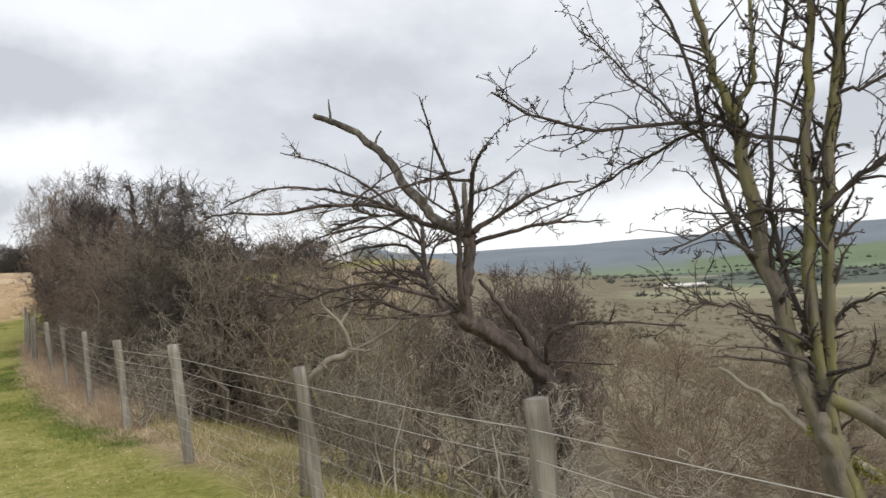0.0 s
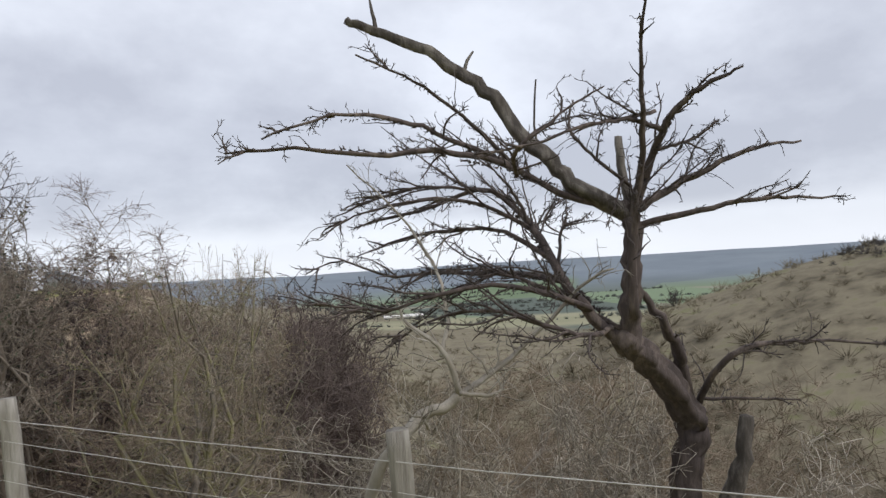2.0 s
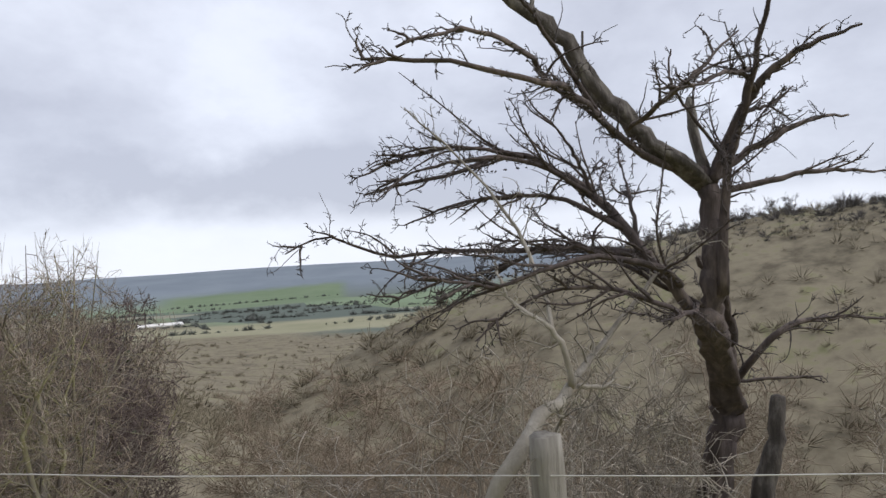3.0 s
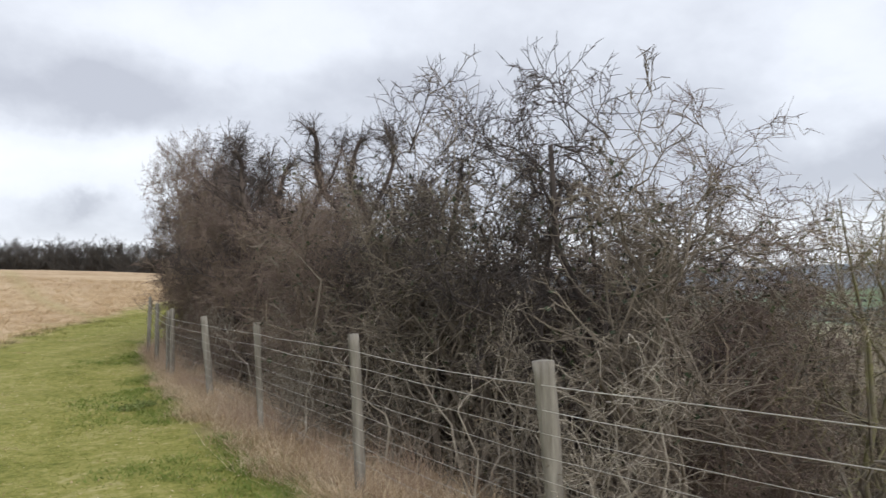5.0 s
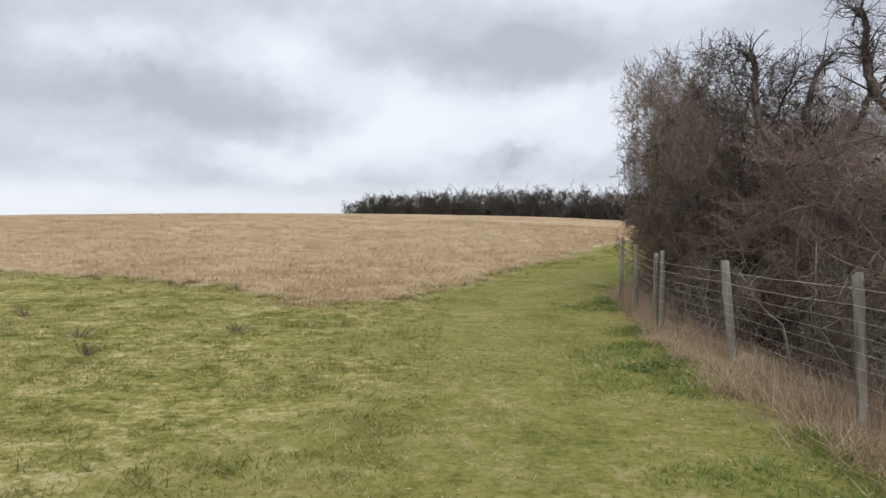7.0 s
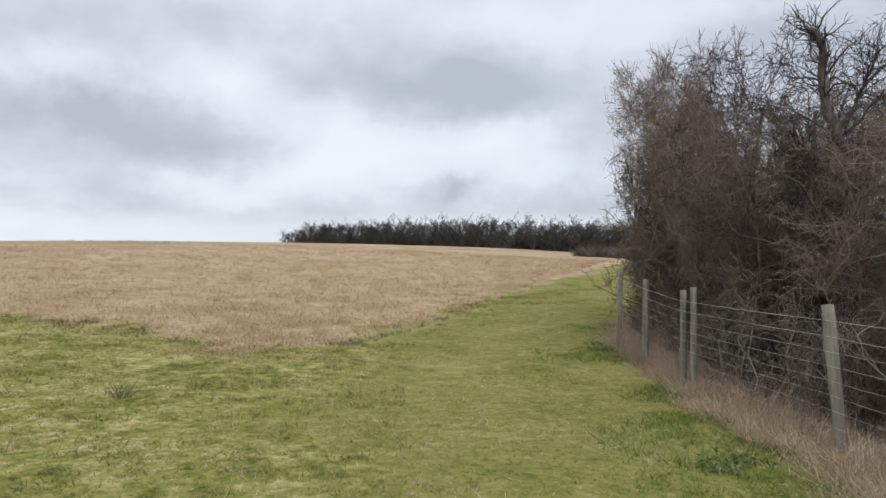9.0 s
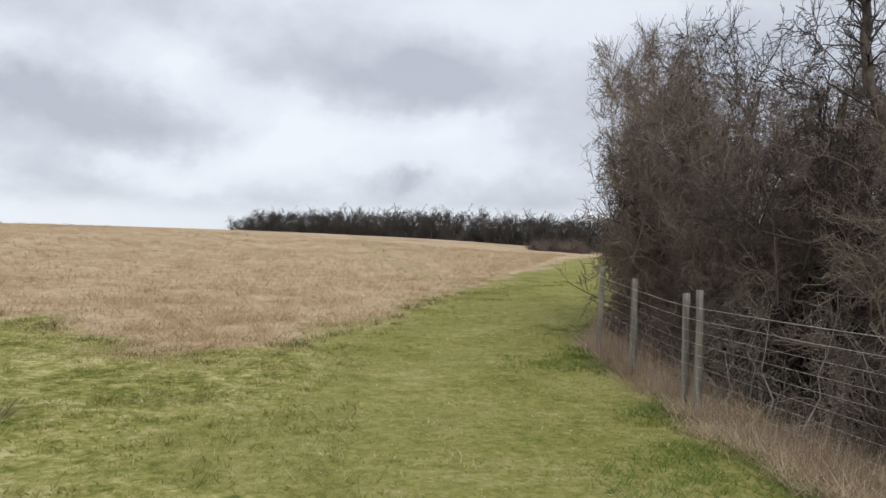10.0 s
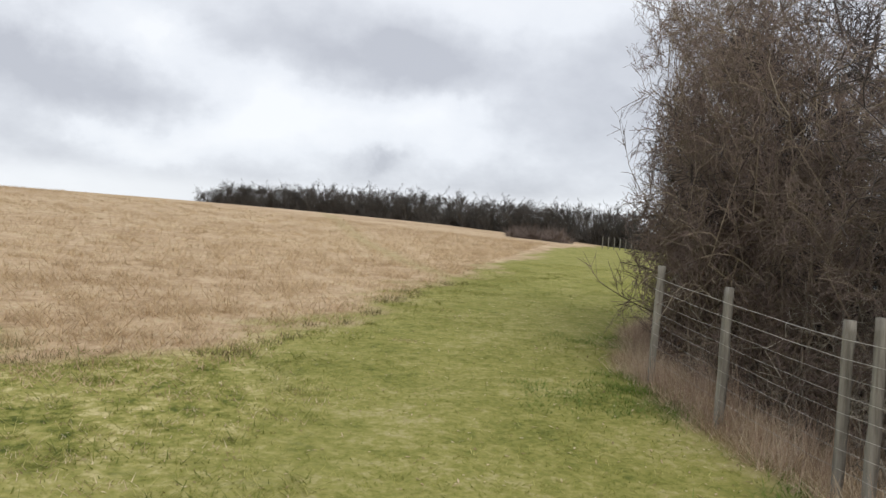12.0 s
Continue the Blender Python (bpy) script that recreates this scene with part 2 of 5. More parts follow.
def ground_material():
    m = bpy.data.materials.new("down_ground")
    m.use_nodes = True
    nt = m.node_tree
    b = nt.nodes["Principled BSDF"]
    b.inputs["Roughness"].default_value = 0.95
    b.inputs["Specular IOR Level"].default_value = 0.1
    tc = nt.nodes.new("ShaderNodeTexCoord")

    def noise_of(scale, detail=5.0, rough=0.6):
        n = node(nt, "ShaderNodeTexNoise", Scale=scale, Detail=detail, Roughness=rough)
        link(nt, tc, "Object", n, "Vector")
        return n.outputs["Fac"]

    def two(s1, s2, w=0.5):
        return mathn(nt, "ADD", mathn(nt, "MULTIPLY", noise_of(s1), 1 - w), mathn(nt, "MULTIPLY", noise_of(s2), w))

    def tint(v, stops):
        r = ramp(nt, stops)
        nt.links.new(v, r.inputs[0])
        return r.outputs[0]

    def mixed(fac, a, c):
        n = nt.nodes.new("ShaderNodeMix")
        n.data_type = "RGBA"
        nt.links.new(fac, n.inputs[0])
        nt.links.new(a, n.inputs[6])
        nt.links.new(c, n.inputs[7])
        return n.outputs[2]

    def mask(name):
        a = nt.nodes.new("ShaderNodeAttribute")
        a.attribute_name = name
        return a.outputs["Fac"]

    def three(s1, s2, s3):
        return mathn(nt, "ADD", mathn(nt, "MULTIPLY", two(s1, s2), 0.72), mathn(nt, "MULTIPLY", noise_of(s3), 0.28))

    mown = tint(three(16.0, 5.0, 0.9), [(0.36, (0.105, 0.124, 0.029)), (0.45, (0.205, 0.207, 0.054)), (0.53, (0.28, 0.266, 0.083)), (0.62, (0.38, 0.34, 0.157))])
    rough = tint(three(11.0, 3.2, 0.7), [(0.38, (0.065, 0.085, 0.018)), (0.45, (0.20, 0.205, 0.05)), (0.52, (0.325, 0.30, 0.10)), (0.59, (0.52, 0.455, 0.23))])
    grass = mixed(mask("rough"), mown, rough)
    tan = tint(three(7.0, 1.6, 0.16), [(0.36, (0.24, 0.163, 0.093)), (0.46, (0.41, 0.295, 0.183)), (0.54, (0.52, 0.395, 0.262)), (0.62, (0.56, 0.47, 0.30))])
    verge = tint(two(11.0, 1.3), [(0.32, (0.14, 0.105, 0.07)), (0.5, (0.30, 0.23, 0.15)), (0.66, (0.44, 0.36, 0.24))])
    scrub = tint(two(0.22, 0.045), [(0.38, (0.10, 0.086, 0.06)), (0.46, (0.16, 0.138, 0.096)), (0.55, (0.21, 0.183, 0.127)), (0.63, (0.175, 0.172, 0.09))])
    # far fields: large cells of pasture, plough and winter corn, haze mixed into the colours
    vor = node(nt, "ShaderNodeTexVoronoi", Scale=0.0028, Randomness=0.9)
    stretch = nt.nodes.new("ShaderNodeMapping")
    stretch.inputs["Scale"].default_value = (1.0, 0.8, 0.0)
    stretch.inputs["Rotation"].default_value = (0, 0, 0.5)
    link(nt, tc, "Object", stretch, "Vector")
    link(nt, stretch, 0, vor, "Vector")
    cell = nt.nodes.new("ShaderNodeSeparateColor")
    link(nt, vor, "Color", cell, 0)
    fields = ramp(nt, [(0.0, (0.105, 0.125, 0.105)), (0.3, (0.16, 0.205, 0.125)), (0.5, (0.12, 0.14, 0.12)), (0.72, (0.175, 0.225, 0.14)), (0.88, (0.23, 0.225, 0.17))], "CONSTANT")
    link(nt, cell, 0, fields, 0)
    # far ridge: the blue-grey of distance haze is put into its base colour
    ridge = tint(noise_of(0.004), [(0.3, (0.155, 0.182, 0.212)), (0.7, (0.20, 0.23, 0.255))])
    c = mixed(mask("tan"), grass, tan)
    c = mixed(mask("verge"), c, verge)
    c = mixed(mask("scrub"), c, scrub)
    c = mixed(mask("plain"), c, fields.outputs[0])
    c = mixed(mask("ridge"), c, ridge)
    pale = tint(noise_of(0.01), [(0.35, (0.23, 0.225, 0.14)), (0.65, (0.29, 0.275, 0.185))])
    c = mixed(mask("pale"), c, pale)
    # far green pasture, its green muted by haze painted into the tint
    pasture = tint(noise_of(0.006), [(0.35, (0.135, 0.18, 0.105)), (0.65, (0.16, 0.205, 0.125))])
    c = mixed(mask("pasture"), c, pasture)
    nt.links.new(c, b.inputs["Base Color"])
    bp = node(nt, "ShaderNodeBump", Strength=0.7, Distance=0.04)
    nt.links.new(two(25.0, 6.0), bp.inputs["Height"])
    link(nt, bp, 0, b, "Normal")
    return m


# ---- the lie of the land ----
def along(v, xs, ys):
    return np.interp(v, xs, ys)


FENCE_Y = [-200, -3.0, -0.5, 1.9, 4.32, 6.69, 8.96, 10.96, 13.46, 15.98, 18.6, 19.9, 21.2, 22.6, 25, 28, 45, 80, 2000]
FENCE_X = [75, 1.65, 0.72, -0.12, -0.95, -2.03, -2.95, -3.78, -4.70, -5.64, -6.65, -7.12, -7.54, -7.6, -7.35, -6.8, -3.5, 6.0, 500]


def fence_x(y):
    return along(y, FENCE_Y, FENCE_X)


def smooth(v, a, b):
    k = np.clip((v - a) / (b - a), 0, 1)
    return k * k * (3 - 2 * k)


def wave(x, y, s):
    return np.sin(x * s + 1.3 * np.sin(y * s * 0.7)) * np.cos(y * s * 0.9 + 0.8 * np.sin(x * s * 1.3))


def height(x, y):
    """Height of the ground, for numbers or arrays."""
    x, y = np.asarray(x, float), np.asarray(y, float)
    d = (x - fence_x(y)) * 0.93
    path = along(y, [-60, -6, 0, 4, 7, 12, 18, 21, 27, 40, 60, 120, 2000], [1.5, 0.55, 0.36, 0.2, 0.0, -0.06, 0.0, 0.16, 0.4, 0.85, 1.3, 1.6, 2.0])
    u = np.maximum(0, -d - 3.5)
    rise = 4.3 * (1 - np.exp(-((u / 40) ** 1.5))) * (0.76 + 0.24 * smooth(y, 30, 100))
    drop = -92 * (1 - np.exp(-((np.maximum(d - 0.5, 0) / 150) ** 1.16)))
    down = path * np.exp(-np.maximum(d, 0) / 80) + drop
    xr = along(y, [-400, -40, 40, 95, 140, 180, 400], [230, 222, 217, 202, 178, 150, 60])
    zr = along(y, [-400, -40, 40, 70, 95, 140, 180, 260], [16, 12, 9.5, 5, 0, -15, -48, -120])
    spur = zr - 0.36 * np.sqrt((x - xr) ** 2 + 400) + 7.2
    spur = np.where(x > xr, zr - 0.05 * (x - xr), spur)
    k = 4.0
    valley = np.maximum(down, spur) + k * np.exp(-np.abs(down - spur) / k) * 0.5
    valley = np.where(spur < -80, down, valley)
    z = np.where(d < 0, path + rise, np.where(d > 6, valley, down))
    r = np.hypot(x, y)
    far = smooth(r, 2350, 3900) * (121 + 10 * wave(x, y, 0.0011) + 5 * wave(x, y, 0.004))
    z = z + np.where(d > 0, far, 0)
    bumps = 0.015 * wave(x, y, 2.3) + 0.02 * wave(x + 3, y, 0.9)
    return z + bumps + np.where(d > 8, 0.5 * wave(x, y, 0.16), 0) * smooth(d, 8, 30)


def ground_z(x, y):
    return float(height(x, y))


def field_edge(x, y):
    """Above 0 inside the long bleached grass."""
    right = along(y, [19.4, 20.4, 22, 24, 28, 34, 48, 60, 90, 120], [-13.2, -12.1, -11.8, -11.6, -11.5, -11.1, -10.6, -10.0, -7, -2])
    low = along(x, [-300, -80, -40, -26, -20, -16.5, -12.9], [80, 38, 24, 20.8, 21.0, 20.9, 19.5])
    right = right + 0.35 * wave(x, y, 0.7) + 0.2 * wave(y, x, 1.9)
    low = low + 0.5 * wave(x, y, 0.6) + 0.25 * wave(y, x, 1.7)
    return np.minimum(right - x, (y - low) * 0.85)


def verge_width(y):
    return along(y, [0, 7, 8.3, 9.5, 12, 16, 19, 21.5, 23, 27], [0.0, 0.05, 0.2, 0.40, 0.42, 0.45, 0.24, 0.14, 0.28, 0.2])


def trail(x, y):
    """Near 1 along the faint trodden line across the long grass."""
    return np.exp(-(((x - along(y, TRAIL_Y, TRAIL_X)) / 0.32) ** 2)) * (y > TRAIL_Y[0]) * (y < TRAIL_Y[-1])


TRAIL_Y = [31.5, 33, 36, 42, 54, 90]
TRAIL_X = [-11.3, -12.5, -14.1, -17.2, -22.4, -38.0]


def mesh_of(name, V, Q, mat, smooth_faces=True):
    me = bpy.data.meshes.new(name)
    V, Q = np.asarray(V, np.float32), np.asarray(Q, np.int32)
    k = Q.shape[1]
    me.vertices.add(len(V))
    me.vertices.foreach_set("co", V.ravel())
    me.loops.add(Q.size)
    me.loops.foreach_set("vertex_index", Q.ravel())
    me.polygons.add(len(Q))
    me.polygons.foreach_set("loop_start", np.arange(0, Q.size, k, dtype=np.int32))
    me.polygons.foreach_set("use_smooth", np.full(len(Q), smooth_faces))
    me.update(calc_edges=True)
    me.materials.append(mat)
    return me


def build_ground():
    n, A, B = 470, 6.2, 7.2
    s = np.sinh(np.linspace(-1, 1, n) * B) * A * 0.98
    X, Y = np.meshgrid(s - 6, s + 14)
    Z = height(X, Y)
    V = np.stack([X, Y, Z], -1).reshape(-1, 3)
    i = np.arange(n * n).reshape(n, n)
    Q = np.stack([i[:-1, :-1], i[:-1, 1:], i[1:, 1:], i[1:, :-1]], -1).reshape(-1, 4)
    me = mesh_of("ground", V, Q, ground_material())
    x, y = V[:, 0], V[:, 1]
    d = (x - fence_x(y)) * 0.93
    r = np.hypot(x, y)
    bearing = np.degrees(np.arctan2(x, y))
    jit = 0.35 * wave(x, y, 2.1) + 0.25 * wave(x, y, 5.3)
    masks = {
        "rough": smooth(d + 0.8 * wave(x, y, 0.9), -3.4, -4.8) * smooth(y, 32, 24),
        "tan": smooth(field_edge(x, y) + 1.3 * jit, -0.1, 0.9) * (1 - 0.6 * trail(x, y)),
        "verge": smooth(d + 0.3 * jit + verge_width(y), -0.15, 0.3) * (1 - 0.75 * smooth(y, 8, 4)),
        "scrub": smooth(d + 2 * wave(x, y, 0.4), 5, 12),
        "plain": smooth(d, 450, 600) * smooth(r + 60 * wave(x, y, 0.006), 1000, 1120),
        "pale": smooth(bearing, 27, 30) * smooth(bearing, 60, 57) * smooth(r + 30 * wave(x, y, 0.01), 1090, 1140) * smooth(r, 1420, 1360),
        "pasture": smooth(bearing, 33, 34) * smooth(bearing, 47.5, 46.5) * smooth(r - 12 * (bearing - 40), 2080, 2160) * smooth(r - 12 * (bearing - 40), 2900, 2800),
        # where the ground takes the haze-tinted ridge colour
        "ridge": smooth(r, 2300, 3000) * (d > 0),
    }
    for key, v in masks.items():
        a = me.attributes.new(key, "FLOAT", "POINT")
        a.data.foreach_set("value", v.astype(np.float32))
    return tagged(new("ground", me), "grassy chalk down falling to a wide farmed valley", "ground", kind="structure")


ground = build_ground()


# ---- makers ----
def tubes(P, R, sides=3):
    """Tapered tubes along N lines of K points: vertices and quads."""
    N, K, _ = P.shape
    T = P[:, -1] - P[:, 0]
    T /= np.linalg.norm(T, axis=1, keepdims=True) + 1e-9
    ref = np.where(np.abs(T[:, 2:3]) < 0.8, np.array([[0, 0, 1.0]]), np.array([[1.0, 0, 0]]))
    U = np.cross(T, ref)
    U /= np.linalg.norm(U, axis=1, keepdims=True) + 1e-9
    W = np.cross(T, U)
    a = np.arange(sides) * 2 * math.pi / sides
    ring = np.cos(a)[None, :, None] * U[:, None] + np.sin(a)[None, :, None] * W[:, None]
    V = P[:, :, None] + R[:, :, None, None] * ring[:, None]
    idx = np.arange(N * K * sides).reshape(N, K, sides)
    nxt = np.roll(idx, -1, 2)
    Q = np.stack([idx[:, :-1], nxt[:, :-1], nxt[:, 1:], idx[:, 1:]], -1).reshape(-1, 4)
    return V.reshape(-1, 3), Q


def joined(chunks):
    Vs, Qs, o = [], [], 0
    for V, Q in chunks:
        Vs.append(V)
        Qs.append(Q + o)
        o += len(V)
    return np.concatenate(Vs), np.concatenate(Qs)


def unit(v):
    return v / (np.linalg.norm(v, axis=-1, keepdims=True) + 1e-9)


def grow(P, R, n, length, rng, spread=1.0, lift=0.15, k=4, wob=0.3, thin=0.6, t0=0.25, tip=0.0015, taper=0.5, even=False):
    """n side shoots from the lines P with radii R; even: as many as each line is long."""
    N, K, _ = P.shape
    run = np.linalg.norm(np.diff(P, axis=1), axis=2).sum(1) if even else np.ones(N)
    i = rng.choice(N, n, p=run / run.sum()) if even else rng.integers(N, size=n)
    t = rng.uniform(t0, 0.999, n)
    a = (t * (K - 1)).astype(int)
    f = (t * (K - 1) - a)[:, None]
    start = P[i, a] * (1 - f) + P[i, a + 1] * f
    r = (R[i, a] * (1 - f[:, 0]) + R[i, a + 1] * f[:, 0]) * thin
    D = unit(unit(P[i, a + 1] - P[i, a]) + spread * rng.normal(size=(n, 3)) * 0.7 + np.array([0, 0, lift]))
    L = length * rng.uniform(0.5, 1.35, n) * (1 + taper * (0.5 - t))
    out = np.empty((n, k, 3))
    out[:, 0] = start
    for j in range(1, k):
        D = unit(D + wob * rng.normal(size=(n, 3)))
        out[:, j] = out[:, j - 1] + D * (L / (k - 1))[:, None]
    r = np.maximum(r, tip)
    rad = r[:, None] * (1 - np.linspace(0, 1, k)) + tip * 0.6 * np.linspace(0, 1, k)
    return out, rad


def line(points, r0, r1, k=14, rough=0.0, rng=None):
    """One smooth limb through a few guide points, as arrays for tubes()."""
    p = np.array(points, float)
    t = np.linspace(0, len(p) - 1, k)
    i = np.clip(t.astype(int), 0, len(p) - 2)
    f = (t - i)[:, None]
    a, b = p[np.maximum(i - 1, 0)], p[i]
    c, e = p[i + 1], p[np.minimum(i + 2, len(p) - 1)]
    q = 0.5 * (2 * b + (c - a) * f + (2 * a - 5 * b + 4 * c - e) * f ** 2 + (3 * b - a - 3 * c + e) * f ** 3)
    rad = np.linspace(r0, r1, k)
    if rng is not None and rough:
        q[1:-1] += rng.normal(size=(k - 2, 3)) * rough
        rad = rad * (1 + rng.uniform(-0.05, 0.06, k))
    return q[None], rad[None]


def rod(points, r0, r1, k=14, sides=10, rough=0.0, rng=None):
    """A limb as a swept, capped, knobbly tube: vertices, quads and its line."""
    P, R = line(points, r0, r1, k, rough, rng)
    p, rad = P[0], R[0]
    tang = unit(np.gradient(p, axis=0))
    u = unit(np.cross(tang[0], [0.31, 0.2, 0.93]))
    V = []
    furrow = np.zeros(sides)
    for j in range(k):
        if rng is not None:
            furrow = np.clip(furrow * 0.96 + rng.normal(size=sides) * (0.05 if j else 0.12), -0.2, 0.2)
        u = unit(u - tang[j] * np.dot(u, tang[j]))
        w = np.cross(tang[j], u)
        for s in range(sides):
            a = 2 * math.pi * s / sides
            rr = rad[j] * (1 + 0.10 * math.sin(3 * a + 5 * j / k) + furrow[s])
            V.append(p[j] + rr * (math.cos(a) * u + math.sin(a) * w))
    idx = np.arange(k * sides).reshape(k, sides)
    nxt = np.roll(idx, -1, 1)
    Q = np.stack([idx[:-1], nxt[:-1], nxt[1:], idx[1:]], -1).reshape(-1, 4)
    c0, c1 = len(V), len(V) + 1
    V += [p[0], p[-1] + tang[-1] * rad[-1] * 0.4]
    caps = []
    for s in range(0, sides, 2):
        caps.append([idx[-1, s], idx[-1, (s + 1) % sides], idx[-1, (s + 2) % sides], c1])
        caps.append([idx[0, (s + 2) % sides], idx[0, (s + 1) % sides], idx[0, s], c0])
    return np.array(V), np.concatenate([Q, np.array(caps)]), P, R


def part(name, V, Q, mat, parent, label="", smooth_faces=True):
    ob = new(name, mesh_of(name, V, Q, mat, smooth_faces))
    ob.parent = parent
    if label:
        tagged(ob, label)
    return ob


def thing(name, x, y, z, label, category, group="", kind=""):
    e = new(name)
    e.location = (x, y, z)
    e.empty_display_size = 0.2
    return tagged(e, label, category, group, kind)


# ---- the fence ----
POSTS = [  # x, y, height of the top, lean along x, radius
    (1.65, -3.0, 1.36, 0.0, 0.046), (0.72, -0.5, 1.30, 0.02, 0.046), (-0.12, 1.91, 1.25, -0.03, 0.047), (-0.925, 4.31, 1.155, -0.07, 0.046),
    (-2.03, 6.69, 1.19, -0.09, 0.047), (-2.95, 8.96, 1.113, -0.06, 0.048), (-3.78, 10.96, 1.143, -0.03, 0.036),
    (-4.70, 13.46, 1.134, -0.03, 0.036), (-5.64, 15.98, 1.128, -0.09, 0.042), (-6.65, 18.62, 1.15, 0.02, 0.034),
    (-6.54, 18.42, 1.19, 0.03, 0.036), (-7.11, 19.94, 1.255, 0.045, 0.036), (-7.53, 21.22, 1.38, 0.07, 0.036), (-7.15, 23.4, 1.42, 0.0, 0.036),
    (-6.5, 26.0, 1.5, 0.02, 0.036),
]
WIRES = [(0.985, 0.0023), (0.865, 0.0020), (0.755, 0.0014), (0.645, 0.0014), (0.535, 0.0014), (0.425, 0.0014), (0.315, 0.0014), (0.19, 0.0014)]


def build_fence():
    rng = np.random.default_rng(5)
    fence = thing("stock_fence", -4.7, 13.46, ground_z(-4.7, 13.46), "weathered round post and wire stock fence beside the path", "fence")
    o = np.array(fence.location)
    for n, (x, y, top, lean, r) in enumerate(POSTS):
        base = ground_z(x, y) - 0.25
        pts = [(x - lean, y, base), (x - lean * 0.5, y, (base + top) / 2), (x, y, top)]
        V, Q, P, R = rod(pts, r * 1.05, r * 0.97, 12, 14, 0.0012, rng)
        V[-1, 2] = top
        if n == 5:  # a battered, mushroomed head
            head = V[:, 2] > top - 0.07
            V[head, :2] = (V[head, :2] - (x, y)) * 1.16 + (x, y)
        part("fence_post", V - o, Q, POST, fence)
    rows = [p for i, p in enumerate(POSTS) if i != 10]
    for h, r in WIRES:
        P = []
        for (x0, y0, z0, l0, _), (x1, y1, z1, l1, _) in zip(rows, rows[1:]):
            a = np.array([x0 - l0 * 0.2, y0, z0 - 1.10 + h])
            b = np.array([x1 - l1 * 0.2, y1, z1 - 1.10 + h])
            sag = rng.uniform(0.004, 0.02)
            side = np.array([-0.045, -0.015, 0])
            for f in np.linspace(0, 1, 7)[:-1]:
                P.append(a * (1 - f) + b * f + side - np.array([0, 0, sag * 4 * f * (1 - f)]) + rng.normal(size=3) * 0.002)
        P = np.array(P)[None]
        V, Q = tubes(P, np.full(P.shape[:2], r), 4)
        part("wire", V - o, Q, WIRE, fence)
    return fence


fence = build_fence()


# ---- the old hawthorn ----
def build_hawthorn():
    rng = np.random.default_rng(21)
    bx, by = 0.80, 4.28
    tree = thing("hawthorn_tree", bx, by, ground_z(bx, by), "old wind-bent bare hawthorn with a dead grey limb", "tree")
    o = np.array(tree.location)
    lines = []

    def limb(name, pts, r0, r1, mat=BARK, k=18, sides=8, rough=0.012, parent=tree, label="", keep=True):
        V, Q, P, R = rod(pts, r0, r1, k, sides, min(rough, 0.13 * r0 + 0.0015), rng)
        ob = part(name, V - o, Q, mat, parent, label)
        if keep:
            lines.append(line(pts, r0, r1, 12))
        return ob

    limb("trunk", [(0.76, 4.30, -0.4), (0.79, 4.28, 0.2), (0.80, 4.27, 0.55), (0.84, 4.2, 0.84), (0.70, 4.16, 1.05), (0.45, 4.12, 1.24), (0.20, 4.08, 1.42)], 0.086, 0.055, sides=22, k=34, keep=False)
    limb("upright_stem", [(0.24, 4.08, 1.36), (0.24, 4.06, 1.55), (0.28, 4.07, 1.80), (0.30, 4.08, 2.02)], 0.047, 0.042, sides=18, k=20, keep=False)
    dead = limb("dead_limb", [(0.30, 4.08, 1.97), (0.11, 4.19, 2.10), (0.04, 4.30, 2.23), (-0.06, 4.39, 2.38), (-0.14, 4.49, 2.56), (-0.24, 4.60, 2.72), (-0.38, 4.77, 2.88), (-0.52, 4.93, 2.99), (-0.64, 5.02, 3.06)], 0.043, 0.018, DEAD, 34, 14, 0.008, label="bare grey dead limb", keep=False)
    limb("spike", [(-0.52, 4.93, 2.98), (-0.52, 4.95, 3.08), (-0.52, 4.98, 3.18)], 0.014, 0.004, DEAD, 6, 6, 0.001, dead, keep=False)
    limb("spike", [(-0.24, 4.60, 2.71), (-0.22, 4.60, 2.78), (-0.18, 4.59, 2.84)], 0.013, 0.005, DEAD, 6, 6, 0.001, dead, keep=False)
    limb("dead_shoot", [(0.04, 4.31, 2.22), (0.13, 4.46, 2.34), (0.17, 4.55, 2.46), (0.22, 4.57, 2.74)], 0.010, 0.005, DEAD, 8, 6, 0.002, keep=False)
    limb("broken_stub", [(0.30, 4.08, 2.02), (0.30, 4.12, 2.2), (0.31, 4.13, 2.36)], 0.024, 0.017, DEAD, 8, 7, 0.002, keep=False)
    limb("long_limb", [(0.26, 4.12, 2.02), (0.02, 4.24, 2.09), (-0.22, 4.33, 2.23), (-0.63, 4.28, 2.26), (-1.0, 4.2, 2.22), (-1.3, 4.34, 2.25), (-1.5, 4.46, 2.24)], 0.020, 0.004)
    limb("forked_limb", [(-0.22, 4.33, 2.23), (-0.46, 4.42, 2.34), (-0.76, 4.38, 2.40), (-1.06, 4.42, 2.41), (-1.36, 4.45, 2.30)], 0.014, 0.004)
    limb("side_limb", [(-0.12, 4.32, 2.17), (-0.3, 4.38, 2.36), (-0.5, 4.40, 2.50), (-0.72, 4.40, 2.60), (-0.95, 4.42, 2.67)], 0.012, 0.004)
    limb("low_limb", [(0.34, 4.1, 1.32), (0.08, 4.16, 1.50), (0.02, 4.30, 1.72), (0.04, 4.45, 1.91), (0.10, 4.65, 2.07), (0.09, 4.90, 2.20), (-0.18, 5.10, 2.11), (-0.35, 5.25, 2.07), (-0.46, 5.37, 2.03)], 0.028, 0.004, k=26)
